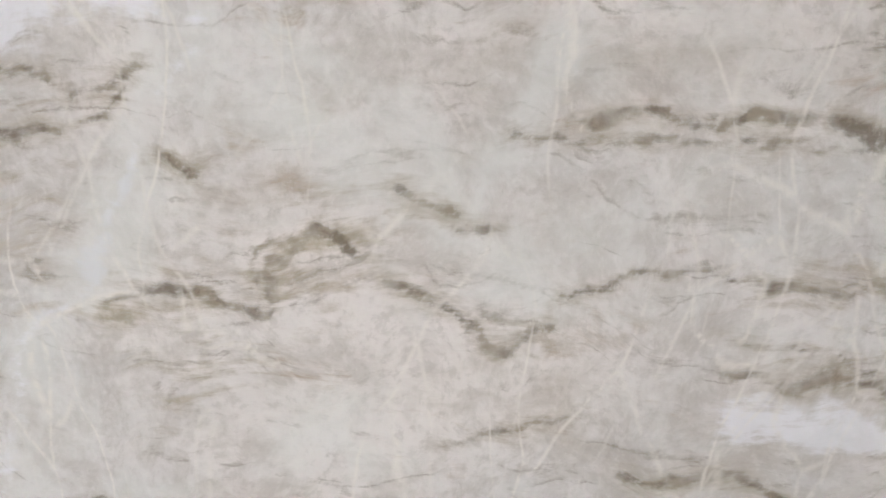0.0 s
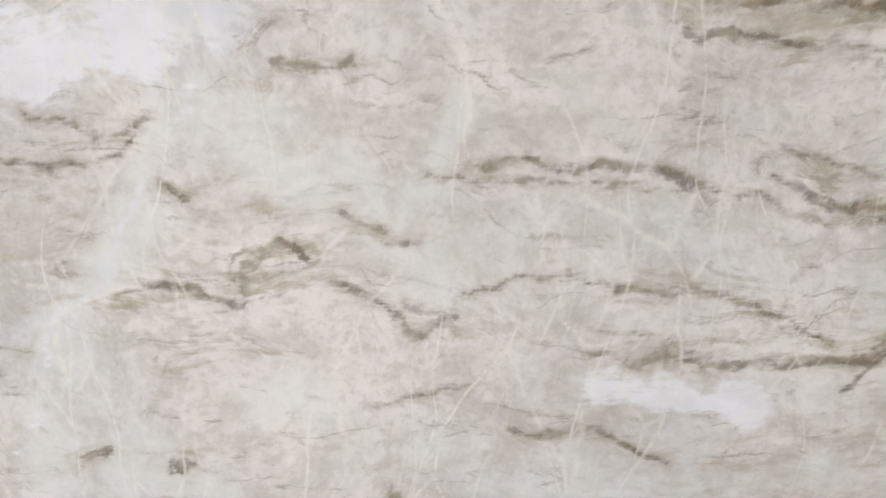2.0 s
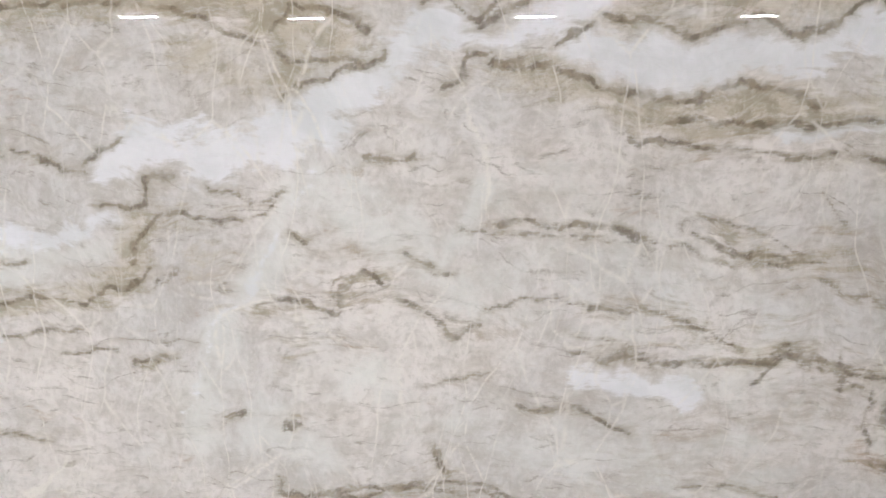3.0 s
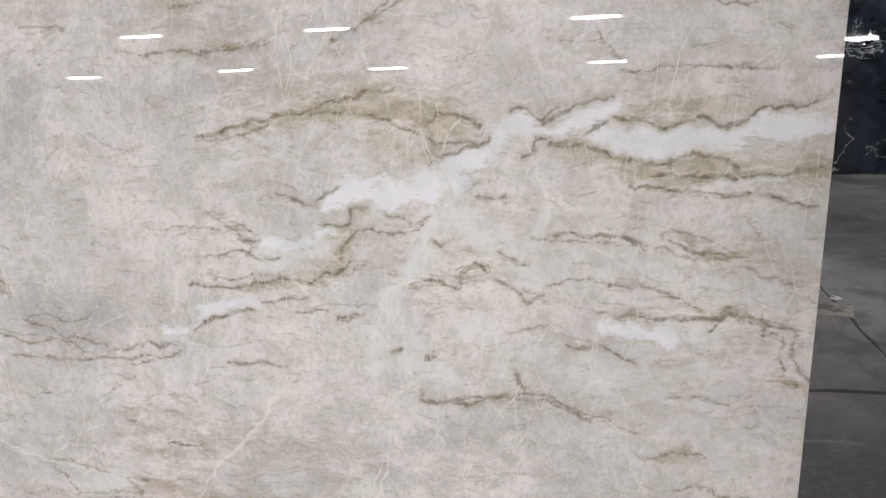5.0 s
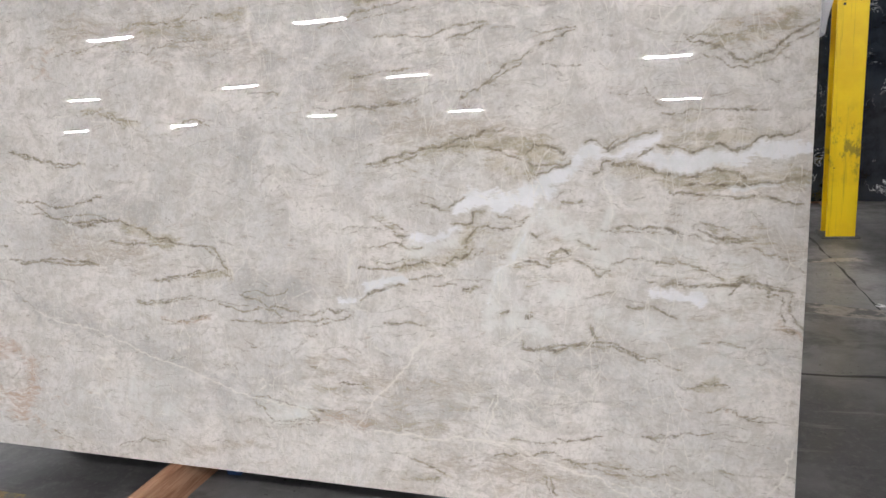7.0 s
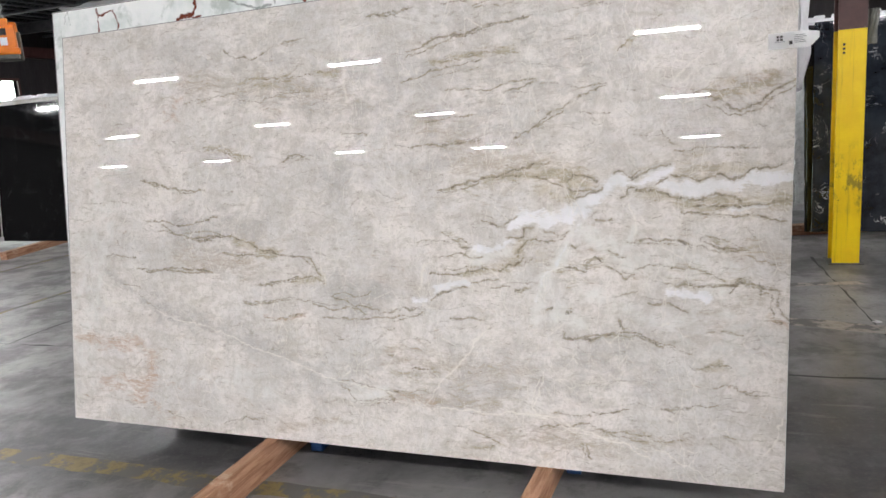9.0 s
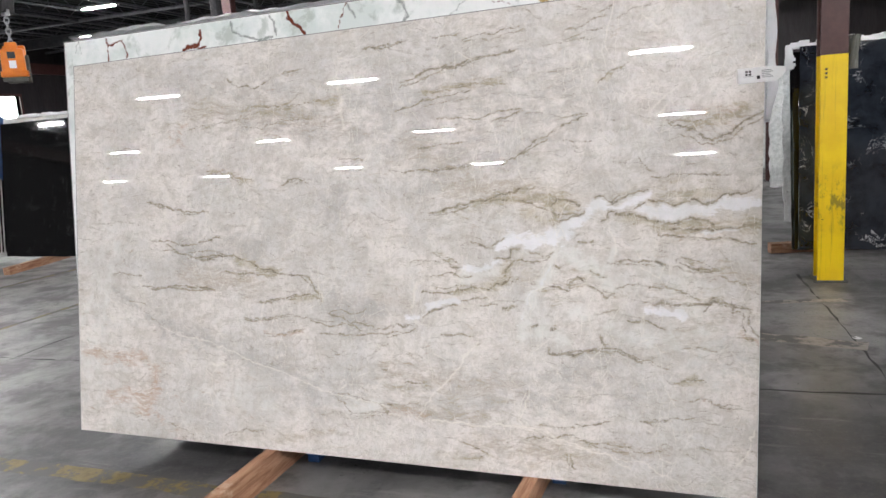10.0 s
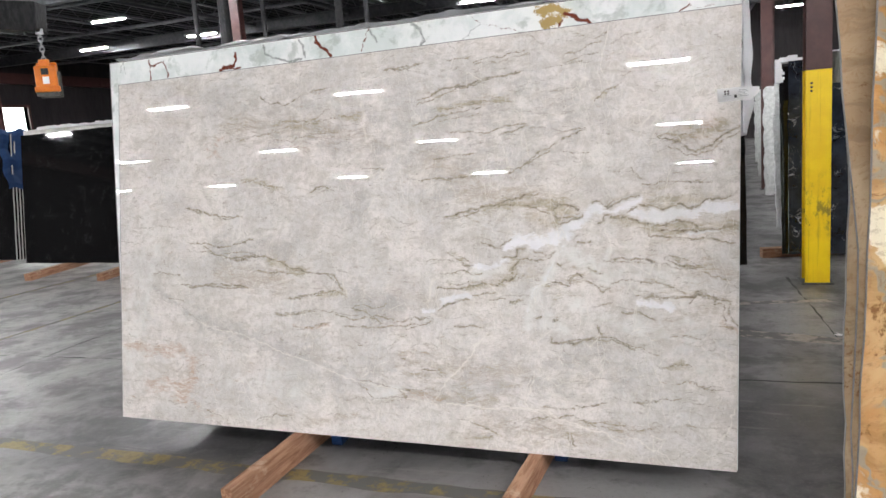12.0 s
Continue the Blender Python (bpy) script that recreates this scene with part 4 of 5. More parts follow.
vein("dark", 1.2, 2.4, (269.2, 108.0), (271.6, 107.7))
vein("dark", 1.1, 2, (282.8, 104.9), (286.6, 104.8), (291.8, 104.4), (296.1, 106.6), (302.0, 105.7), (304.9, 104.6))
vein("dark", 1, 2.4, (288.2, 102.3), (292.7, 102.8), (297.9, 102.4), (306.5, 103.1), (312.2, 103.1), (318.3, 103.9))
vein("dark", 1, 2, (284.5, 100.4), (292.1, 100.0), (299.6, 99.2), (306.9, 99.2))
vein("dark", 1.1, 2, (309.1, 98.7), (314.2, 97.3), (319.1, 96.8))
vein("dark", 1.2, 3.2, (267.2, 111.8), (269.5, 112.2), (273.3, 113.3), (274.8, 115.2), (277.0, 115.6), (280.7, 116.3))
vein("dark", 1.1, 2.4, (261.0, 113.5), (264.8, 114.7), (267.2, 112.4), (271.0, 113.7))
vein("dark", 1.1, 2, (280.9, 112.6), (287.6, 112.8), (291.3, 112.3), (297.0, 112.9), (301.4, 111.8), (305.6, 112.5), (309.0, 114.4), (317.0, 115.4))
vein("dark", 1.05, 2, (275.0, 109.2), (277.2, 110.3), (279.5, 111.3))
vein("dark", 1.1, 2.4, (262.3, 103.9), (265.0, 106.1), (266.5, 108.4), (268.1, 108.8))
vein("dark", 1.1, 2, (221.1, 90.3), (225.5, 90.3), (227.4, 92.9), (230.0, 93.4))
vein("dark", 1.1, 2.4, (223.4, 83.3), (224.9, 86.8), (228.1, 89.9), (232.5, 89.5), (237.7, 89.8))
vein("dark", 1.2, 3.2, (203.5, 76.5), (210.2, 78.4), (217.6, 77.3), (221.8, 79.3), (225.1, 82.0))
vein("dark", 1, 2, (189.1, 76.1), (196.8, 76.0), (201.6, 76.7))
vein("dark", 1.1, 2, (187.9, 65.7), (193.2, 68.8), (198.1, 70.0), (203.5, 70.5))
vein("dark", 1, 1.6, (206.8, 82.5), (210.6, 82.9))
vein("dark", .9, 2, (199.2, 90.5), (202.8, 89.7), (205.5, 88.0))
vein("dark", 1, 2, (200.6, 86.1), (204.4, 86.6), (206.2, 86.3))
vein("dark", 1, 2, (202.3, 83.6), (205.7, 85.2))
vein("dark", .9, 2, (210.8, 97.8), (215.2, 96.4), (218.6, 94.4))
vein("dark", 1, 1.6, (218.7, 95.6), (222.3, 96.8), (225.9, 97.5))
vein("dark", 1, 2.4, (223.1, 69.7), (226.3, 70.2), (229.0, 69.7))
vein("dark", .9, 1.6, (212.4, 70.4), (220.9, 71.1))
vein("dark", .9, 1.6, (206.0, 72.5), (212.7, 73.7), (217.3, 73.2))
vein("dark", .9, 2.4, (195.9, 56.9), (201.9, 57.8), (208.7, 57.7))
vein("dark", 1.2, 2.4, (258.4, 86.0), (261.3, 85.0))
vein("dark", 1, 2.4, (251.2, 79.6), (252.1, 81.9), (253.9, 83.1), (256.3, 81.5))
vein("dark", 1, 2.4, (240.4, 78.5), (246.1, 79.1), (251.2, 78.7))
vein("dark", .9, 2.4, (258.0, 79.0), (261.3, 77.4), (265.5, 76.3), (268.0, 77.4))
vein("dark", .9, 1.6, (262.1, 83.8), (264.6, 84.3))
vein("dark", 1.1, 1.6, (270.1, 90.4), (274.1, 90.0))
vein("dark", 1.1, 1.6, (277.3, 89.1), (282.0, 88.6), (285.2, 87.7))
vein("dark", .9, 2.4, (291.3, 88.5), (296.7, 87.8), (299.9, 86.0), (303.6, 85.7), (308.1, 85.4))
vein("dark", .8, 2.4, (308.4, 83.1), (312.2, 82.0), (318.8, 81.9))
vein("dark", .8, 2, (268.8, 79.4), (273.6, 79.6), (281.7, 79.1), (289.6, 79.0), (293.6, 78.0), (298.4, 75.7))
vein("dark", 1, 1.8, (282.8, 72.8), (288.4, 72.9), (297.8, 73.1), (303.9, 73.9), (309.1, 74.9))
vein("dark", 1, 2.4, (303.9, 73.4), (309.1, 74.8), (312.3, 73.0), (317.6, 72.1))
vein("dark", 1.05, 2, (272.4, 66.2), (279.8, 66.3), (283.1, 65.7), (286.8, 64.5))
vein("dark", .95, 1.6, (254.6, 95.6), (260.3, 96.1))
vein("dark", .8, 1.6, (261.4, 69.1), (268.1, 69.9))
vein("dark", 1.1, 2, (262.2, 60.0), (264.1, 57.5), (265.9, 56.7))
vein("dark", 1, 2, (241.2, 52.7), (243.8, 51.0), (246.6, 51.7), (252.8, 51.2))
vein("dark", .9, 2, (252.8, 51.2), (256.4, 53.3), (261.6, 54.6), (267.7, 53.2), (274.5, 51.4), (278.8, 49.8))
vein("dark", 1.1, 1.2, (244.0, 60.4), (245.4, 61.4))
vein("dark", 1.1, 1.2, (212.0, 53.8), (213.4, 53.7))
vein("dark", .9, 1.2, (235.5, 62.7), (239.1, 62.6))
vein("dark", .9, 1.2, (245.2, 87.2), (246.6, 86.2))
vein("dark", .8, 1.6, (307.3, 94.0), (310.5, 91.0))
vein("dark", .8, 1.6, (312.1, 75.1), (311.1, 70.1))
vein("dark", .7, 2, (292.6, 55.9), (299.8, 56.6), (305.4, 55.0))
vein("dark", .8, 2.4, (234.4, 93.5), (236.9, 92.7), (241.2, 92.0), (243.8, 92.6))
vein("pale", .9, 1.5, (212.2, 54.1), (205.9, 47.7))
vein("pale", .8, 1.5, (265.8, 102.6), (268.4, 96.3), (269.3, 89.8))
vein("pale", .8, 1.2, (246.0, 75.9), (248.6, 76.4), (250.3, 75.2))
vein("pale", .7, 1.2, (277.6, 82.7), (280.9, 78.7), (281.1, 75.3))
vein("dark", 1.1, 1.6, (50.0, 116.1), (62.7, 112.4), (72.9, 111.6), (82.9, 110.7))
vein("dark", .9, 2, (47.6, 97.7), (68.6, 95.7), (89.2, 98.8))
vein("dark", 1, 2, (70.4, 88.7), (93.2, 90.0), (105.1, 86.7), (119.0, 82.5), (132.7, 81.1), (138.9, 73.3))
vein("brown", .9, 5, (98.0, 88.6), (107.3, 84.7), (116.6, 82.8))
vein("brown", .9, 5, (127.3, 71.0), (138.8, 72.4))
vein("dark", 1, 1.6, (125.0, 70.9), (134.4, 73.2), (138.7, 70.4))
vein("dark", 1, 1.6, (47.3, 73.9), (66.4, 76.6), (84.2, 74.9))
vein("dark", .8, 1.6, (90.0, 82.3), (116.6, 81.8))
vein("dark", .9, 1.6, (108.4, 69.3), (122.7, 70.8), (127.5, 73.0))
vein("grey", .9, 14, (147.4, 67.7), (155.8, 61.1), (164.7, 66.4))
vein("grey", .8, 14, (68.2, 92.5), (105.6, 92.8))
vein("dark", .9, 2.4, (142.8, 65.5), (153.5, 60.0), (160.1, 61.3), (166.4, 59.6))
vein("dark", 1, 1.6, (191.5, 67.4), (199.4, 70.0), (204.3, 70.5))
vein("white", .8, 2.6, (181.3, 65.1), (193.5, 68.4), (205.3, 71.6))
vein("mist", 1, 5, (205.6, 80.8), (220.7, 84.8))
vein("dark", .9, 1.6, (137.6, 55.2), (155.4, 55.1), (172.6, 56.6), (185.1, 59.5))
vein("dark", .9, 1.6, (133.5, 61.1), (149.1, 58.8))
vein("dark", .8, 1.6, (170.6, 58.8), (181.2, 62.2))
vein("grey", .7, 10, (53.5, 57.6), (79.1, 50.1), (103.6, 42.9), (122.4, 37.7))
vein("grey", .6, 16, (176.6, 140.4), (203.3, 132.3), (191.4, 120.4))
vein("grey", .6, 18, (99.7, 155.7), (144.4, 152.9))
vein("grey", .5, 18, (256.0, 41.6), (269.5, 49.7), (273.0, 35.8))
vein("grey", .5, 14, (247.2, 11.3), (228.8, 11.1))
vein("grey", .5, 16, (296.6, 51.5), (311.6, 55.8))
vein("pale", 1, 1.6, (212.2, 54.3), (204.6, 45.3), (198.4, 37.2), (192.2, 31.8), (186.8, 23.5))
vein("pale", .9, 1.6, (53.2, 55.4), (79.0, 49.0), (93.8, 44.4), (112.9, 38.2), (147.2, 28.1), (171.1, 25.1))
vein("pale", 1, 1.6, (191.8, 19.9), (211.8, 19.9), (229.0, 21.2), (243.6, 18.4), (256.1, 14.1), (275.1, 7.1))
vein("pale", .9, 1.4, (229.4, 23.6), (232.8, 30.5), (234.7, 38.1))
vein("pale", .9, 1.4, (320.1, 28.1), (317.5, 19.3), (313.2, 13.6))
vein("pale", .7, 1.4, (238.4, 51.2), (249.0, 41.1), (259.5, 34.7))
vein("pale", .6, 1.4, (152.7, 117.7), (156.1, 102.7), (144.1, 85.3))
vein("pale", .6, 1.4, (272.7, 53.4), (276.2, 39.6))
vein("dark", .9, 1.6, (192.9, 108.5), (200.6, 108.7), (208.3, 112.2))
vein("dark", .8, 2, (193.6, 127.4), (201.3, 128.6), (210.6, 128.9))
vein("dark", .9, 1.6, (224.1, 127.7), (232.1, 132.0), (239.0, 137.4), (245.7, 141.1))
vein("brown", .5, 4, (84.7, 127.8), (96.9, 127.8), (108.4, 123.5))
vein("dark", .8, 1.6, (84.7, 127.2), (96.9, 127.8), (106.3, 125.5))
vein("brown", .5, 7, (106.7, 155.3), (129.5, 157.5), (149.0, 158.0))
vein("dark", .7, 2, (74.7, 149.4), (99.4, 152.8), (127.3, 156.8))
vein("dark", 1, 2, (288.9, 142.3), (298.4, 138.7), (304.3, 135.4), (308.4, 137.3), (315.2, 142.2), (321.8, 144.9))
vein("brown", .8, 6, (295.4, 142.2), (306.8, 143.0), (313.6, 146.9))
vein("rust", .5, 7, (301.2, 143.3), (309.7, 139.9))
vein("dark", .8, 1.6, (282.6, 122.1), (291.6, 123.3), (301.9, 122.2), (310.5, 121.2))
vein("brown", .5, 5, (279.6, 119.0), (294.6, 120.9), (306.3, 119.8))
vein("dark", .9, 1.2, (188.3, 36.4), (180.1, 37.4))
vein("dark", .8, 1.6, (144.9, 27.9), (153.4, 20.4), (171.0, 23.0))
vein("brown", .4, 8, (171.5, 33.2), (196.3, 33.2), (216.0, 36.6))
vein("dark", .9, 2.4, (256.1, 16.9), (263.0, 16.4), (273.3, 16.1))
vein("dark", .8, 1.6, (238.2, 21.6), (252.6, 22.1))
vein("dark", .8, 1.6, (199.7, 13.8), (217.4, 8.8), (209.4, 4.9))
vein("brown", .5, 5, (203.5, 6.2), (213.4, 5.4))
vein("brown", .6, 4, (292.2, 42.6), (299.9, 43.3))
vein("dark", .8, 1.6, (289.1, 42.4), (295.3, 44.3), (301.5, 43.4))
vein("dark", .8, 1.6, (303.2, 36.7), (309.4, 34.7), (313.8, 36.0))
vein("brown", .5, 5, (247.2, 9.4), (257.9, 14.3))
vein("dark", 1, 1.2, (250.8, 9.8), (252.2, 5.2))
vein("dark", 1.1, 1.6, (263.5, 59.8), (264.7, 56.4))
vein("dark", .8, 1.6, (242.0, 51.8), (247.3, 51.4), (255.9, 53.8))
vein("dark", .9, 2, (255.9, 53.8), (264.4, 55.5), (272.7, 52.5), (282.5, 50.5))
vein("dark", .8, 1.6, (278.1, 27.4), (286.2, 27.3), (297.3, 29.3))
vein("dark", .8, 1.6, (303.5, 74.2), (313.8, 73.8), (318.2, 70.7))
vein("dark", .8, 2, (316.8, 70.7), (318.6, 62.7), (321.6, 58.8))
vein("dark", .7, 1.2, (182.2, 87.8), (200.0, 88.9))
vein("dark", .8, 1.6, (190.0, 82.3), (201.8, 84.4), (205.6, 81.7))
vein("dark", .8, 1.6, (193.8, 77.8), (205.5, 79.0))
vein("rust", .5, 6, (171.0, 23.0), (187.8, 23.5))
vein("dark", 1.05, 1.3, (94.2, 171.2), (99.6, 166.6), (104.5, 168.3), (109.3, 166.0), (115.8, 169.0))
vein("dark", .8, 1.3, (115.8, 169.0), (125.4, 172.0), (131.6, 172.4))
vein("dark", .9, 1.3, (48.6, 116.6), (54.9, 113.5), (63.6, 112.2), (70.5, 110.3), (80.8, 111.1))
vein("dark", .7, 1.3, (14.1, 104.8), (29.2, 106.5), (43.7, 104.6))
vein("brown", .5, 5, (77.7, 160.7), (84.4, 158.9))
vein("brown", .6, 4, (100.9, 157.5), (120.2, 157.6), (138.9, 158.0), (151.0, 157.6))
vein("dark", .8, 1.6, (107.4, 157.7), (126.5, 157.2), (145.0, 159.0))
vein("dark", .7, 1.3, (120.0, 151.4), (129.5, 152.4))
vein("brown", .6, 4, (84.9, 128.5), (99.8, 126.7), (106.3, 123.7))
vein("dark", .7, 1.3, (83.2, 128.6), (96.5, 126.8), (106.2, 122.2))
vein("dark", .9, 1.3, (120.7, 121.9), (128.6, 124.5), (134.8, 122.4))
vein("rust", .45, 6, (63.4, 146.8), (70.1, 142.1))
vein("brown", .4, 5, (60.1, 152.8), (74.0, 153.6))
vein("dark", .8, 1.3, (163.4, 180.2), (174.9, 180.6), (182.0, 181.1))
vein("dark", 1, 1.4, (180.3, 163.9), (191.6, 167.7), (202.6, 169.5), (213.4, 171.3), (229.2, 173.2))
vein("dark", .9, 1.3, (177.2, 152.7), (196.9, 156.9), (210.6, 158.7))
vein("brown", .7, 4, (191.4, 158.5), (207.9, 161.4), (223.9, 163.0))
vein("dark", .7, 1.6, (191.4, 159.0), (210.6, 161.3), (226.5, 161.6))
vein("dark", .9, 1.3, (208.2, 179.4), (218.8, 181.1), (230.6, 182.6))
vein("dark", .8, 1.3, (194.6, 182.2), (205.5, 182.1))
vein("dark", .8, 1.3, (232.0, 190.0), (239.5, 185.6))
vein("dark", .8, 1.3, (249.5, 178.6), (256.9, 181.7), (264.2, 184.7))
vein("dark", .7, 1.3, (239.4, 173.7), (249.5, 176.2), (259.3, 176.1))
vein("dark", .7, 1.3, (269.0, 183.1), (278.5, 185.9), (288.9, 187.3))
vein("dark", .7, 1.4, (249.6, 189.7), (261.8, 186.1), (267.8, 188.0))
vein("dark", 1, 1.6, (262.9, 158.6), (265.3, 161.1), (268.9, 163.3), (272.5, 164.0))
vein("brown", .8, 3.5, (261.7, 159.4), (267.7, 161.0))
vein("dark", .8, 1.1, (274.2, 168.7), (278.0, 170.4))
vein("dark", .9, 1.3, (196.8, 147.8), (210.4, 147.1), (223.7, 149.0), (231.5, 149.9))
vein("dark", .8, 1.3, (249.2, 145.3), (259.1, 146.8))
vein("dark", .8, 1.3, (188.2, 136.3), (207.5, 138.2))
vein("dark", .8, 1.3, (180.9, 125.9), (196.4, 127.3), (210.1, 128.5))
vein("dark", .7, 1.3, (285.4, 141.2), (294.6, 139.6), (301.4, 136.2))
vein("dark", .8, 1.3, (287.7, 143.5), (299.2, 142.2))
vein("brown", .9, 2.5, (310.3, 148.5), (313.6, 147.8))
vein("dark", .8, 1.3, (249.2, 136.6), (259.1, 135.4))
vein("dark", .8, 1.3, (277.1, 129.4), (283.0, 124.4))
vein("grey", .6, 14, (213.0, 141.9), (223.5, 131.2))
vein("grey", .7, 14, (143.6, 108.9), (149.9, 117.1))
vein("rust", .8, 6, (7.1, 41.4), (22.2, 39.5), (40.8, 39.1))
vein("rust", .8, 6, (47.8, 33.9), (49.2, 24.7), (43.5, 18.2))
vein("rust", .7, 6, (19.4, 19.9), (32.4, 17.5), (43.3, 13.5))
vein("rust", .5, 5, (50.3, 7.8), (61.0, 5.5))
vein("dark", .6, 1.3, (7.1, 43.0), (29.8, 41.7), (44.3, 36.8))
vein("dark", .6, 1.3, (5.5, 47.7), (14.9, 44.2))
vein("dark", .7, 1.3, (53.9, 8.1), (64.5, 4.9))
vein("dark", .8, 1.3, (92.1, 4.8), (99.0, 9.8), (109.0, 9.1))
vein("dark", .7, 1.3, (41.9, 64.4), (52.4, 55.5))
vein("grey", .6, 9, (48.9, 58.5), (69.9, 51.6), (96.9, 45.2))
vein("brown", .4, 6, (98.6, 92.1), (108.2, 86.3))
vein("dark", .9, 1.3, (57.6, 94.9), (78.2, 87.6), (95.2, 90.6))
vein("dark", .9, 1.3, (46.0, 75.2), (63.8, 74.9), (84.5, 74.4))
vein("dark", .8, 1.3, (34.8, 67.9), (43.9, 66.9))
vein("dark", .8, 1.3, (24.2, 81.0), (42.7, 80.9))
vein("dark", .8, 1.3, (108.8, 53.0), (126.6, 55.7))
vein("dark", .8, 1.3, (100.8, 60.9), (123.6, 62.2))
vein("dark", .8, 1.3, (110.9, 69.1), (127.0, 70.0))
vein("brown", .4, 12, (183.2, 27.0), (203.1, 31.0))
vein("brown", .4, 10, (222.1, 26.8), (200.1, 19.9))
vein("dark", .8, 1.3, (150.7, 29.2), (165.7, 25.9), (177.4, 26.6))
vein("mist", 1, 8, (153.6, 22.3), (165.7, 25.9))
vein("dark", .7, 1.3, (147.4, 20.5), (156.5, 19.1), (171.5, 23.5))
vein("brown", .5, 4, (195.8, 92.4), (204.0, 87.1))
vein("dark", .8, 1.3, (193.0, 92.4), (204.0, 85.8))
vein("dark", .8, 1.3, (292.3, 91.5), (306.0, 86.8))
vein("rust", .6, 2, (315.1, 63.0), (319.5, 58.4))
vein("rust", .5, 2, (300.4, 36.8), (306.2, 36.0))
vein("mist", .55, 30, (7.9, 57.2), (21.8, 107.2))
vein("mist", .55, 22, (296.9, 171.3), (310.3, 161.0))
vein("mist", .55, 20, (285.3, 63.2), (303.8, 63.8))
vein("mist", .55, 18, (82.6, 23.7), (109.7, 31.2))
vein("rusty", 1, 1.5, (25.4, 195.9), (26.7, 192.5), (35.2, 193.7), (37.5, 188.2), (36.6, 185.2))
vein("rusty", 1, 1.5, (26.7, 192.5), (26.8, 185.9))
vein("rusty", 1.1, 2, (79.7, 195.6), (78.2, 189.4), (72.0, 187.9))
vein("rusty", 1, 1.8, (70.2, 187.2), (77.1, 188.1), (82.1, 187.1))
vein("rusty", 1.2, 2, (125.3, 199.0), (129.2, 194.5), (134.3, 189.2))
vein("slate", 1, 1.5, (95.5, 197.4), (97.3, 192.8), (102.1, 190.1), (118.0, 188.6))
vein("slate", 1, 1.5, (118.4, 198.8), (120.4, 194.5), (120.6, 188.9))
vein("rusty", .9, 1.2, (155.1, 200.4), (151.9, 193.7), (149.4, 189.3))
vein("slate", .9, 2, (155.6, 199.5), (159.3, 193.8))
vein("slate", 1, 2, (175.9, 200.3), (181.5, 197.1), (182.9, 193.1), (180.8, 190.1))
vein("rusty", .8, 1.2, (205.8, 201.3), (210.6, 197.0), (219.0, 195.4), (229.4, 192.0))
vein("slate", .8, 1.2, (210.6, 197.0), (203.0, 191.3))
vein("golden", 1.2, 4, (237.2, 199.4), (242.2, 200.2), (249.7, 198.2))
vein("golden", 1.2, 4, (239.6, 194.3), (245.9, 194.9))
vein("rusty", 1.2, 2, (249.7, 197.5), (254.6, 196.0), (258.9, 193.2))
vein("rusty", 1, 1.5, (245.9, 192.4), (248.4, 195.9))
vein("rusty", 1, 1.5, (296.8, 193.5), (301.3, 196.6))
vein("rusty", .8, 1.2, (301.3, 196.1), (310.2, 194.5))
vein("slate", .8, 1.2, (5.3, 190.5), (8.3, 196.4), (9.8, 190.2))
vein("fawn", .8, 9, (202.9, 120.2), (230.2, 117.8), (247.4, 112.4))
vein("fawn", .7, 12, (66.7, 79.8), (104.3, 78.5))
vein("fawn", .6, 14, (75.6, 157.2), (122.6, 154.3), (152.4, 147.1))
vein("fawn", .6, 10, (184.4, 138.3), (203.1, 127.1))
vein("fawn", .6, 12, (169.8, 41.0), (200.4, 37.4), (229.1, 35.8))
vein("fawn", .6, 12, (238.1, 12.1), (211.6, 11.1), (256.1, 10.4))
vein("fawn", .6, 10, (288.7, 57.8), (309.6, 68.8))
vein("fawn", .6, 8, (284.5, 105.4), (316.9, 102.1))
vein("fawn", .5, 12, (295.6, 87.8), (314.8, 83.4))
vein("fawn", .5, 12, (238.6, 81.6), (252.4, 81.9))
vein("fawn", .5, 14, (40.6, 20.5), (50.5, 32.8))

vein("fawn", .6, 5, (78.1, 158.6), (93.1, 156.9), (101.8, 155.9), (113.3, 155.8), (127.3, 156.4), (141.0, 158.0), (149.0, 158.4))
vein("dark", .75, 1.0, (101.5, 149.5), (113.0, 147.9), (121.5, 150.4), (128.5, 151.5), (138.1, 151.5))
vein("dark", .6, .9, (73.9, 134.5), (83.1, 135.2), (92.1, 135.9), (100.9, 135.1))
vein("dark", .6, .9, (114.7, 120.2), (121.8, 121.0), (127.5, 122.8), (133.1, 125.1))
vein("dark", .6, .9, (117.5, 118.1), (120.2, 115.6))
vein("rust", .6, 5, (67.8, 148.9), (71.7, 151.3))
vein("grey", .6, 9, (101.6, 151.0), (127.0, 148.4), (148.6, 144.9))
vein("grey", .7, 8, (159.1, 144.4), (171.7, 136.8), (174.1, 130.9))
vein("grey", .6, 9, (198.8, 142.5), (212.9, 139.6), (217.5, 133.8))
vein("grey", .6, 8, (229.1, 168.1), (235.8, 171.8), (233.5, 163.4))
vein("dark", .9, .9, (162.6, 179.8), (167.7, 180.2), (172.7, 179.4), (179.0, 180.6), (183.4, 181.4))
vein("dark", .95, 1.0, (179.8, 162.4), (186.0, 163.6), (192.1, 165.4), (199.3, 168.2), (206.4, 169.4), (213.3, 170.4), (220.2, 172.0), (227.0, 173.4))
vein("fawn", .7, 3, (194.4, 158.9), (201.5, 159.6), (208.6, 160.4), (215.5, 162.1), (220.1, 163.3))
vein("dark", .7, .8, (194.4, 158.9), (201.5, 159.6), (208.6, 160.4), (215.5, 162.1), (220.1, 163.3))
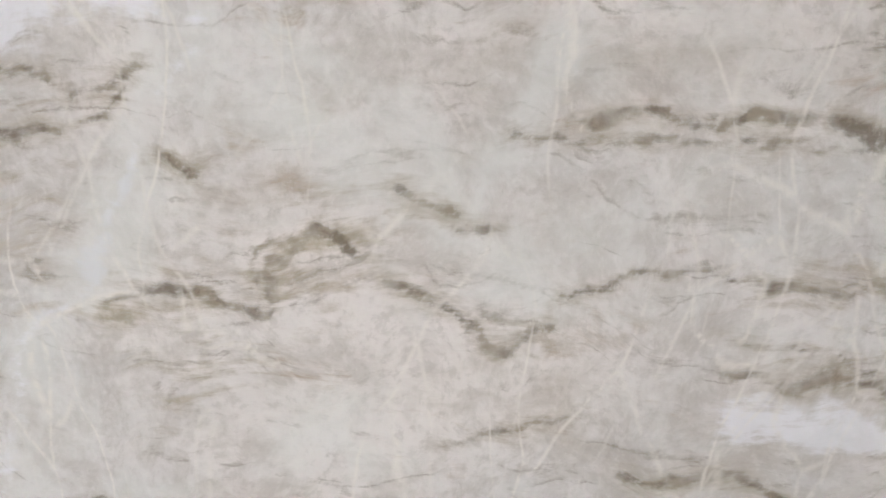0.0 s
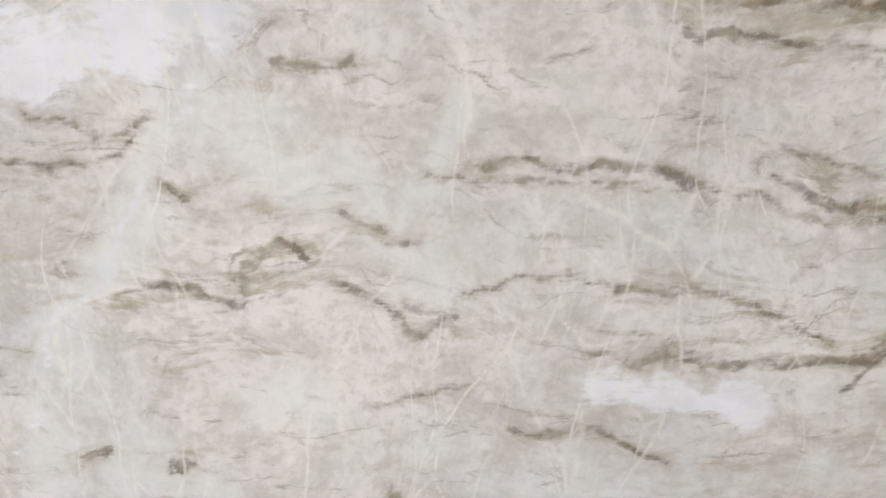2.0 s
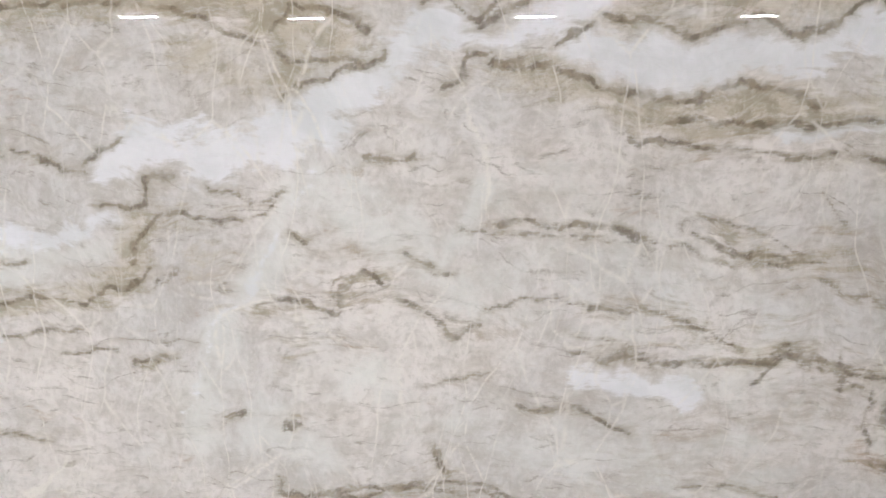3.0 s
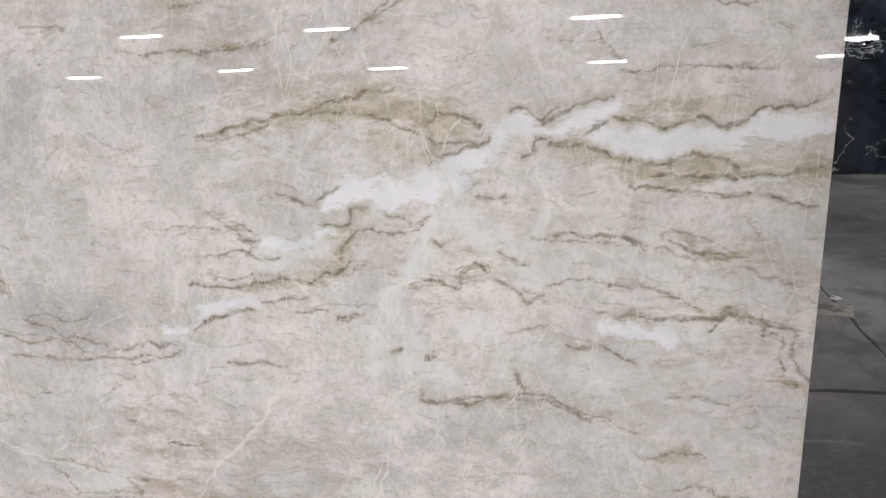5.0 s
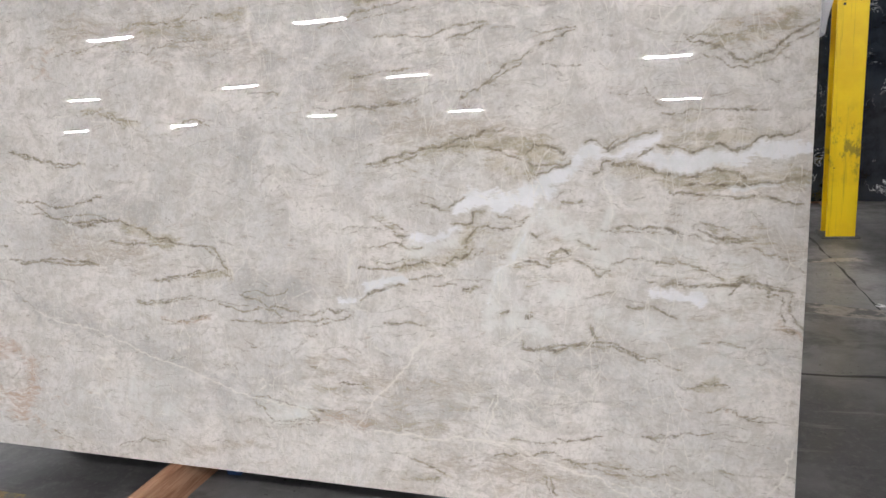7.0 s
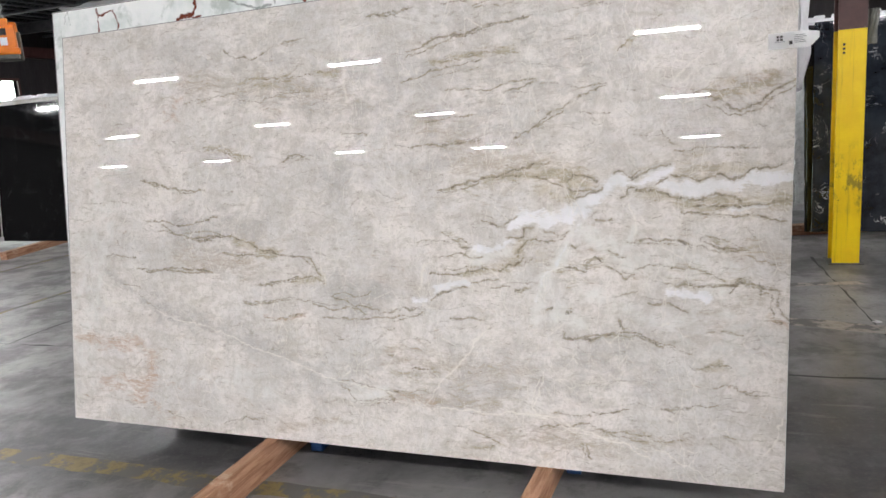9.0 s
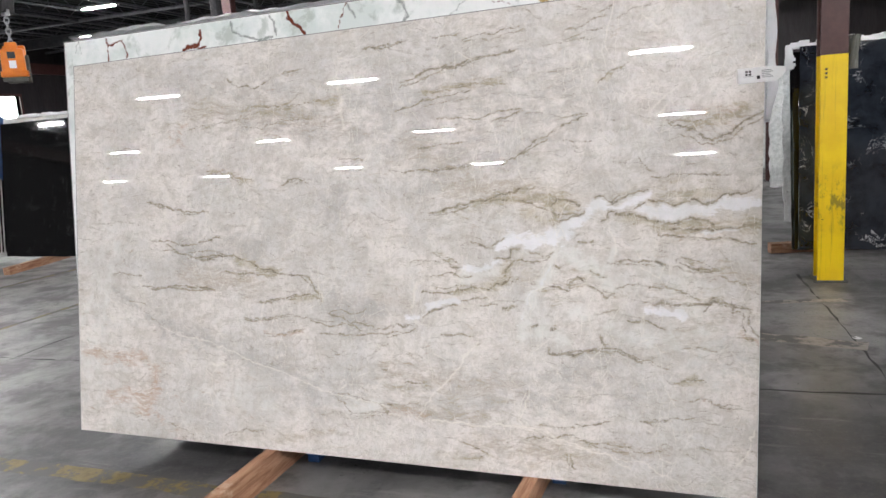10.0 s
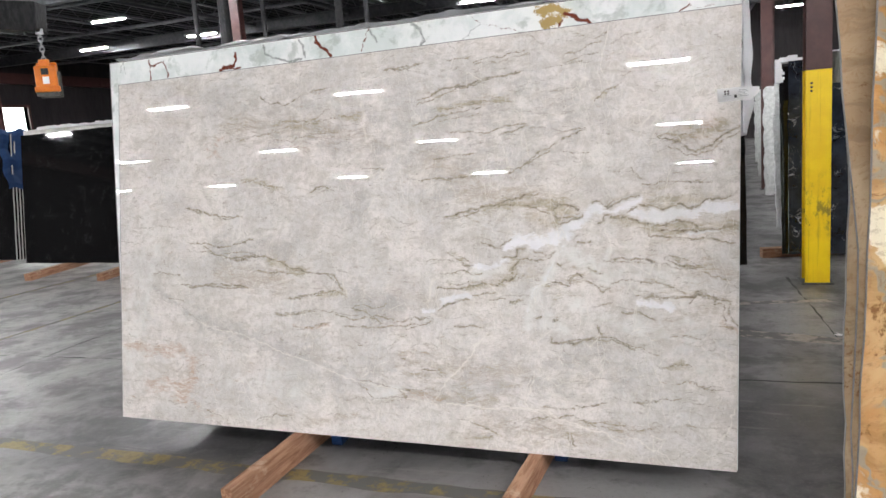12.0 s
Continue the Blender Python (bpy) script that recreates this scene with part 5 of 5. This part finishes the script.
vein("dark", .75, .9, (208.8, 178.4), (218.0, 178.7), (224.8, 179.6), (233.7, 181.6))
vein("dark", .75, .9, (246.6, 175.1), (250.8, 176.8), (257.1, 178.7), (263.3, 179.8))
vein("dark", .7, .9, (184.5, 151.2), (194.3, 154.0), (203.8, 154.5), (210.8, 156.3))
vein("dark", .85, .9, (219.9, 145.2), (225.6, 147.1), (230.1, 148.5))
vein("dark", .9, .9, (248.6, 142.2), (253.9, 144.0), (259.1, 146.2))
vein("dark", .95, 1.0, (223.1, 127.0), (228.8, 130.1), (235.5, 133.1), (242.1, 137.1))
vein("dark", .8, .9, (174.0, 126.3), (184.0, 126.4), (193.8, 127.3), (203.4, 127.6), (210.4, 128.5))
vein("dark", .8, 1.2, (150.9, 133.0), (161.3, 131.9))
vein("rust", .75, 4, (304.6, 144.2), (309.2, 146.4), (312.9, 147.7))
vein("dark", .85, 1.0, (292.3, 137.9), (297.1, 136.6), (300.9, 134.4), (304.7, 133.9), (308.4, 135.7), (313.0, 138.8), (317.6, 140.6), (321.3, 142.7))
vein("dark", .6, .8, (267.4, 128.6), (277.6, 127.6), (281.6, 124.6))
vein("dark", .8, 1.0, (56.0, 93.0), (68.6, 91.7), (81.0, 92.6), (90.0, 90.5), (101.8, 88.1), (110.4, 83.6), (119.0, 82.7), (127.4, 82.0), (132.9, 78.4), (138.3, 76.0))
vein("brown", .8, 2.5, (100.3, 87.5), (106.1, 85.6), (111.0, 83.6))
vein("brown", .8, 2.5, (129.9, 72.6), (135.4, 71.7), (139.5, 71.1))
vein("dark", .85, .9, (70.0, 89.1), (76.2, 88.4), (83.9, 87.9))
vein("dark", .85, .9, (42.0, 74.9), (55.1, 75.7), (67.7, 74.6), (83.2, 74.4))
vein("dark", .7, .8, (106.9, 69.0), (112.8, 70.4), (121.3, 70.1), (122.7, 68.1))
vein("dark", .75, .8, (100.7, 61.6), (112.4, 62.2), (123.9, 63.1), (135.1, 62.2), (146.0, 61.4))
vein("rust", .6, 2, (109.3, 56.2), (115.0, 55.2), (120.7, 54.1), (126.5, 55.1), (130.7, 57.1))
vein("dark", .7, .8, (109.3, 55.5), (115.0, 54.7), (122.2, 54.2), (130.7, 57.1))
vein("grey", .75, 4, (25.2, 73.7), (41.3, 63.2), (53.9, 54.1), (72.7, 48.2), (88.0, 46.2), (97.0, 44.0), (108.6, 39.4), (120.1, 37.5), (134.2, 34.5))
vein("pale", .55, 1.2, (63.3, 49.9), (88.0, 45.7), (102.8, 41.7), (117.3, 37.9))
vein("dark", .8, .8, (143.4, 65.0), (148.9, 66.4), (156.8, 64.7), (162.2, 66.8))
vein("dark", .9, .9, (148.7, 59.5), (156.7, 58.8), (159.3, 57.5))
vein("dark", .8, .8, (167.2, 58.5), (172.4, 59.9), (180.0, 61.4))
vein("dark", .8, .8, (172.2, 55.1), (177.4, 56.5))
vein("grey", .8, 6, (146.0, 61.4), (156.7, 60.5), (169.9, 65.8))
vein("dark", .7, .8, (146.9, 47.0), (156.3, 46.5))
vein("dark", .75, .8, (169.6, 50.8), (173.4, 51.5))
vein("dark", .8, .8, (169.3, 40.4), (171.9, 41.0))
vein("rust", .7, 4, (11.1, 42.5), (23.2, 41.7), (40.1, 41.2), (44.8, 37.3))
vein("rust", .7, 4, (46.8, 31.9), (50.1, 26.6), (44.8, 19.9), (37.3, 21.6))
vein("rust", .65, 4, (18.4, 20.3), (32.3, 24.1), (38.7, 17.5), (45.1, 13.8), (51.4, 7.4))
vein("rust", .5, 3, (58.6, 21.7), (63.3, 17.9))
vein("dark", .8, .9, (56.3, 7.8), (62.6, 5.6), (68.8, 2.6))
vein("dark", .75, .9, (86.1, 4.9), (93.9, 7.4), (98.5, 9.9), (105.9, 8.5))
vein("fawn", .6, 4, (116.1, 6.2), (133.3, 9.0), (144.5, 11.2))
vein("dark", .8, .9, (146.4, 29.0), (155.8, 28.4), (166.3, 25.5), (171.5, 22.2))
vein("dark", .7, .8, (146.4, 29.0), (146.7, 21.5), (150.1, 18.0), (158.2, 18.6), (168.8, 21.2))
vein("white", .45, 6, (155.7, 24.2), (161.0, 23.8))
vein("fawn", .7, 6, (168.9, 24.4), (184.3, 24.4), (201.7, 23.3), (216.1, 23.2))
vein("pale", .8, 1.2, (171.5, 22.2), (186.7, 19.7), (204.0, 19.9), (218.4, 20.4), (230.0, 20.4), (243.5, 16.3), (265.3, 11.6), (277.9, 9.5), (296.2, 0.9))
vein("pale", .8, 1.1, (232.4, 34.9), (230.1, 27.8), (228.9, 24.3), (231.2, 21.0))
vein("pale", .7, 1.1, (203.9, 13.9), (201.4, 8.9), (196.4, 3.7))
vein("dark", .8, .9, (243.7, 51.4), (248.1, 51.2), (256.8, 53.8), (262.2, 55.0))
vein("dark", .8, .9, (232.3, 16.0), (241.3, 17.2), (248.0, 19.0), (254.6, 18.4))
vein("dark", .85, .9, (252.4, 23.9), (258.9, 23.7), (267.4, 25.5))
vein("dark", .8, .9, (277.9, 27.5), (283.0, 26.4), (287.0, 27.3))
vein("dark", .85, 1.0, (296.9, 36.1), (302.8, 37.5), (305.7, 36.0), (313.3, 36.6))
vein("brown", .8, 2, (293.9, 43.3), (296.9, 45.6), (298.8, 43.2))
vein("dark", .75, .9, (271.6, 52.8), (277.8, 50.5), (283.9, 49.1), (287.9, 48.9))
vein("dark", .8, 1.0, (301.5, 71.0), (305.3, 74.2), (311.0, 72.3), (314.8, 70.4), (315.8, 64.3), (317.7, 59.2))
vein("dark", .7, .9, (279.7, 75.7), (287.8, 73.8), (295.7, 72.9), (303.4, 74.6))
vein("dark", .75, .9, (265.3, 89.4), (273.6, 88.4), (281.7, 87.4), (289.7, 87.0), (297.5, 85.5), (305.2, 84.5))
vein("grey", .6, 9, (240.4, 43.3), (256.8, 43.2), (269.5, 37.4))
vein("fawn", .6, 5, (250.2, 13.5), (265.3, 14.9), (275.8, 13.7), (286.1, 14.7))
vein("dark", .8, .9, (254.6, 17.3), (265.3, 13.8), (277.9, 13.9), (286.1, 14.7))
vein("dark", .6, .8, (298.1, 18.0), (305.9, 18.3), (315.4, 19.6))
vein("brown", .6, 3, (207.5, 6.4), (213.5, 6.3), (218.2, 8.2))
vein("dark", .8, .8, (249.1, 10.0), (251.2, 4.5))
vein("mist", .8, 9, (252.6, 69.5), (269.5, 61.4), (289.9, 60.1), (303.5, 62.8))
vein("mist", .7, 8, (17.3, 56.8), (22.1, 79.2), (26.6, 95.7))
vein("mist", .7, 8, (71.6, 26.6), (96.1, 23.0), (116.6, 19.2))
vein("white", .55, 2.2, (247.7, 94.4), (245.3, 91.1), (242.2, 86.0), (240.3, 82.4), (237.6, 77.5), (234.7, 72.5), (232.4, 67.2), (230.3, 61.7))
vein("mist", .9, 4, (248.2, 94.4), (252.5, 92.9), (256.8, 91.4), (260.0, 88.7), (263.3, 83.2), (268.4, 79.3))
vein("dark", .8, .8, (269.1, 90.6), (270.2, 89.8), (272.8, 90.2), (274.7, 89.4), (276.6, 89.2), (278.7, 89.0), (281.4, 88.4), (284.3, 87.9))
vein("dark", .8, .9, (291.2, 88.5), (296.0, 87.3), (298.2, 86.6), (300.8, 86.4), (305.5, 85.7))
vein("dark", .7, .7, (254.7, 95.3), (256.9, 95.5), (259.0, 96.0), (260.8, 96.2))
vein("dark", .55, .8, (261.9, 93.5), (264.8, 93.6), (266.9, 93.8))
vein("dark", .9, 1.0, (258.9, 85.8), (260.0, 85.4), (261.9, 84.9))
vein("brown", .8, 1.6, (251.3, 82.2), (252.7, 82.7), (254.4, 82.2))
vein("dark", .8, .8, (251.0, 81.3), (251.3, 82.5), (252.7, 83.0), (254.4, 82.4), (255.8, 81.2))
vein("dark", .65, .8, (240.0, 78.5), (242.9, 79.3), (245.2, 78.7), (248.6, 78.9), (250.6, 78.9), (250.7, 81.0))
vein("dark", .7, .8, (257.7, 78.9), (260.0, 78.8), (262.2, 76.7), (264.5, 76.5), (266.2, 77.0))
vein("fawn", .6, 1.5, (262.2, 77.0), (265.6, 76.5), (269.6, 76.4), (274.1, 75.9))
vein("dark", .6, .7, (268.9, 79.6), (272.2, 79.4), (276.6, 79.7), (278.2, 80.2))
vein("fawn", .7, 2, (281.6, 78.9), (284.8, 79.0), (287.5, 79.4), (290.2, 78.9), (293.0, 77.9), (295.9, 76.8), (299.3, 75.2))
vein("dark", .6, .8, (287.5, 79.4), (290.2, 78.9), (293.0, 77.9), (295.9, 76.8), (299.3, 75.2))
vein("dark", .75, .7, (280.3, 73.2), (283.1, 73.1), (288.1, 73.0), (293.6, 73.1), (299.0, 73.5), (302.1, 74.1), (305.2, 75.1), (307.4, 74.9))
vein("dark", .5, .6, (261.1, 69.1), (264.0, 69.4), (266.9, 69.8), (270.3, 70.2))
vein("dark", .8, .9, (276.2, 66.6), (279.1, 66.5), (281.7, 66.4), (283.2, 65.4), (285.5, 64.7))
vein("dark", .55, .5, (235.0, 62.5), (238.7, 62.5))
vein("dark", .8, .5, (243.2, 60.2), (244.5, 61.7))
vein("brown", .7, 1.2, (223.5, 69.3), (225.9, 69.2), (227.9, 70.1))
vein("dark", .8, .7, (223.4, 69.2), (225.9, 69.0), (227.8, 70.0))
vein("dark", .75, .6, (226.0, 79.6), (228.6, 81.4), (229.8, 81.9))
vein("dark", .7, .6, (239.2, 90.6), (241.5, 90.7), (242.9, 91.8), (244.1, 92.8))
vein("dark", .7, .6, (234.5, 93.3), (236.6, 92.8))
vein("dark", .8, .5, (244.8, 87.3), (246.3, 86.5))
vein("pale", .7, .8, (244.0, 79.0), (245.1, 77.2), (248.6, 77.4), (250.8, 75.3))
vein("pale", .7, .7, (276.6, 79.0), (277.9, 76.1), (280.3, 73.8), (282.0, 73.5))
vein("pale", .6, .6, (264.7, 96.9), (265.2, 99.9), (266.2, 102.9))
vein("pale", .6, .6, (266.8, 99.5), (268.4, 95.4), (268.0, 92.7), (269.6, 90.6))
vein("grey", .6, 4, (238.3, 72.6), (242.6, 74.0), (244.8, 71.6))
vein("grey", .5, 5, (296.4, 92.4), (300.9, 88.8), (298.7, 83.3))
vein("grey", .5, 4, (268.7, 67.6), (274.4, 67.9))
vein("pale", .5, .6, (300.2, 79.9), (297.8, 82.1), (296.9, 84.9))
vein("pale", .5, .6, (223.4, 68.8), (226.5, 64.3), (228.8, 62.3))
vein("grey", .55, 32, (150, 150), (200, 160), (255, 152))
vein("grey", .5, 26, (125, 30), (190, 28), (245, 36))
vein("grey", .45, 24, (70, 170), (120, 160))
vein("mist", .62, 26, (272, 84), (300, 76), (302, 52))
vein("mist", .6, 18, (8, 30), (24, 100))


def lattice(seed, x, z):
    """Smooth value noise on a unit lattice."""
    rng = np.random.RandomState(seed)
    table = rng.rand(256, 256)
    xi, zi = np.floor(x).astype(int), np.floor(z).astype(int)
    fx, fz = x - xi, z - zi
    fx, fz = fx * fx * (3 - 2 * fx), fz * fz * (3 - 2 * fz)
    a, b = table[xi % 256, zi % 256], table[(xi + 1) % 256, zi % 256]
    c, d = table[xi % 256, (zi + 1) % 256], table[(xi + 1) % 256, (zi + 1) % 256]
    return (a * (1 - fx) + b * fx) * (1 - fz) + (c * (1 - fx) + d * fx) * fz - 0.5


def veined_slab(lines, bl, br, tr, tl, us, vs, y0, keys, alphas, material, label):
    """A slab whose front is a grid that carries the fields of its veins; corners are x, z in the leaning plane."""
    nx, nzz = len(us), len(vs)
    u, v = np.meshgrid(us, vs, indexing="ij")
    x = (bl[0] * (1 - v) + tl[0] * v) * (1 - u) + (br[0] * (1 - v) + tr[0] * v) * u
    z = (bl[1] * (1 - v) + tl[1] * v) * (1 - u) + (br[1] * (1 - v) + tr[1] * v) * u
    wx, wz = x.copy(), z.copy()
    for k, (f, a) in enumerate(((8, 0.020), (20, 0.020), (48, 0.012), (110, 0.006), (240, 0.003))):
        wx += a * lattice(10 + k, x * f, z * f)
        wz += a * 0.8 * lattice(20 + k, x * f + 7, z * f + 3)
    fields = {k: np.zeros_like(x) for k in keys + alphas}
    for kind, strength, reach, pts in lines:
        px, pz = [q[0] for q in pts], [q[1] for q in pts]
        pad = reach + 0.05
        near = np.nonzero((wx > min(px) - pad) & (wx < max(px) + pad) & (wz > min(pz) - pad) & (wz < max(pz) + pad))
        gx, gz = wx[near], wz[near]
        d = np.full(gx.shape, 9.0)
        for (x0, z0), (x1, z1) in zip(pts, pts[1:]):
            ex, ez = x1 - x0, z1 - z0
            t = np.clip(((gx - x0) * ex + (gz - z0) * ez) / (ex * ex + ez * ez + 1e-9), 0, 1)
            d = np.minimum(d, np.hypot(gx - x0 - t * ex, gz - z0 - t * ez))
        fields[kind][near] = np.maximum(fields[kind][near], strength * np.clip(1 - d / reach, 0, 1))
        for extra, width in (("core", 0.0075), ("shoulder", 0.020)) if kind == "dark" else (("spark", 0.006),) if kind == "pale" else ():
            fields[extra][near] = np.maximum(fields[extra][near], min(strength, 1) * np.clip(1 - d / width, 0, 1))
    me = bpy.data.meshes.new("stone_slab")
    front = np.stack([x, np.full_like(x, y0), z], -1).reshape(-1, 3)
    ring = [i * nzz for i in range(nx)] + [(nx - 1) * nzz + j for j in range(1, nzz)] + [i * nzz + nzz - 1 for i in range(nx - 2, -1, -1)] + [j for j in range(nzz - 2, 0, -1)]
    back = front[ring] + [0, 0.02, 0]
    i, j = np.meshgrid(np.arange(nx - 1), np.arange(nzz - 1), indexing="ij")
    a = (i * nzz + j).ravel()
    quads = np.stack([a, a + nzz, a + nzz + 1, a + 1], -1)
    m = len(ring)
    base = nx * nzz
    r = np.array(ring)
    side = np.stack([r, base + np.arange(m), base + (np.arange(m) + 1) % m, np.roll(r, -1)], -1)
    faces = quads.tolist() + side.tolist() + [[base + m - 1 - k for k in range(m)]]
    me.from_pydata(np.concatenate([front, back]).tolist(), [], faces)
    for k in range(0, len(keys), 3):
        at = me.attributes.new(("veins", "tints", "lines")[k // 3], "FLOAT_COLOR", "POINT")
        data = np.zeros((base + m, 4), np.float32)
        for c, key in enumerate(keys[k:k + 3] + alphas[k // 3:k // 3 + 1]):
            data[:base, c] = fields[key].ravel()
        at.data.foreach_set("color", data.ravel())
    me.materials.append(material)
    me.materials.append(DARK_EDGE)
    idx = np.zeros(len(faces), np.int32)
    idx[len(quads):] = 1
    idx[:len(quads)].reshape(nx - 1, nzz - 1)[0, :] = 1  # outermost faces take the dark edge material along the top and free edge
    idx[:len(quads)].reshape(nx - 1, nzz - 1)[:, -1] = 1
    me.polygons.foreach_set("material_index", idx)
    ob = new("stone_slab", me)
    ob.matrix_basis = SLAB
    return tagged(ob, label, "stone slab", "stone slabs")


veined_slab(PALE, (0, 0), (3.2, 0), (3.214, 1.938), (0.066, 1.837), np.linspace(0, 1, 1000), np.linspace(0, 1, 600), 0.0,
            ["dark", "white", "brown", "pale", "rust", "grey", "core", "shoulder", "spark"], ["mist", "fawn"], QUARTZITE,
            "polished cream and grey quartzite slab with white and olive veins, leaning on timbers")
veined_slab(GREEN, (0.004, 0), (3.205, 0), (3.215, 2.055), (-0.012, 1.965), np.linspace(0, 1, 640), np.concatenate([[0.0, 0.4, 0.8], np.linspace(0.9, 1, 40)]), 0.024,
            ["rusty", "golden", "slate"], [], RAINFOREST, "pale green stone slab with rust veins, behind the cream slab")
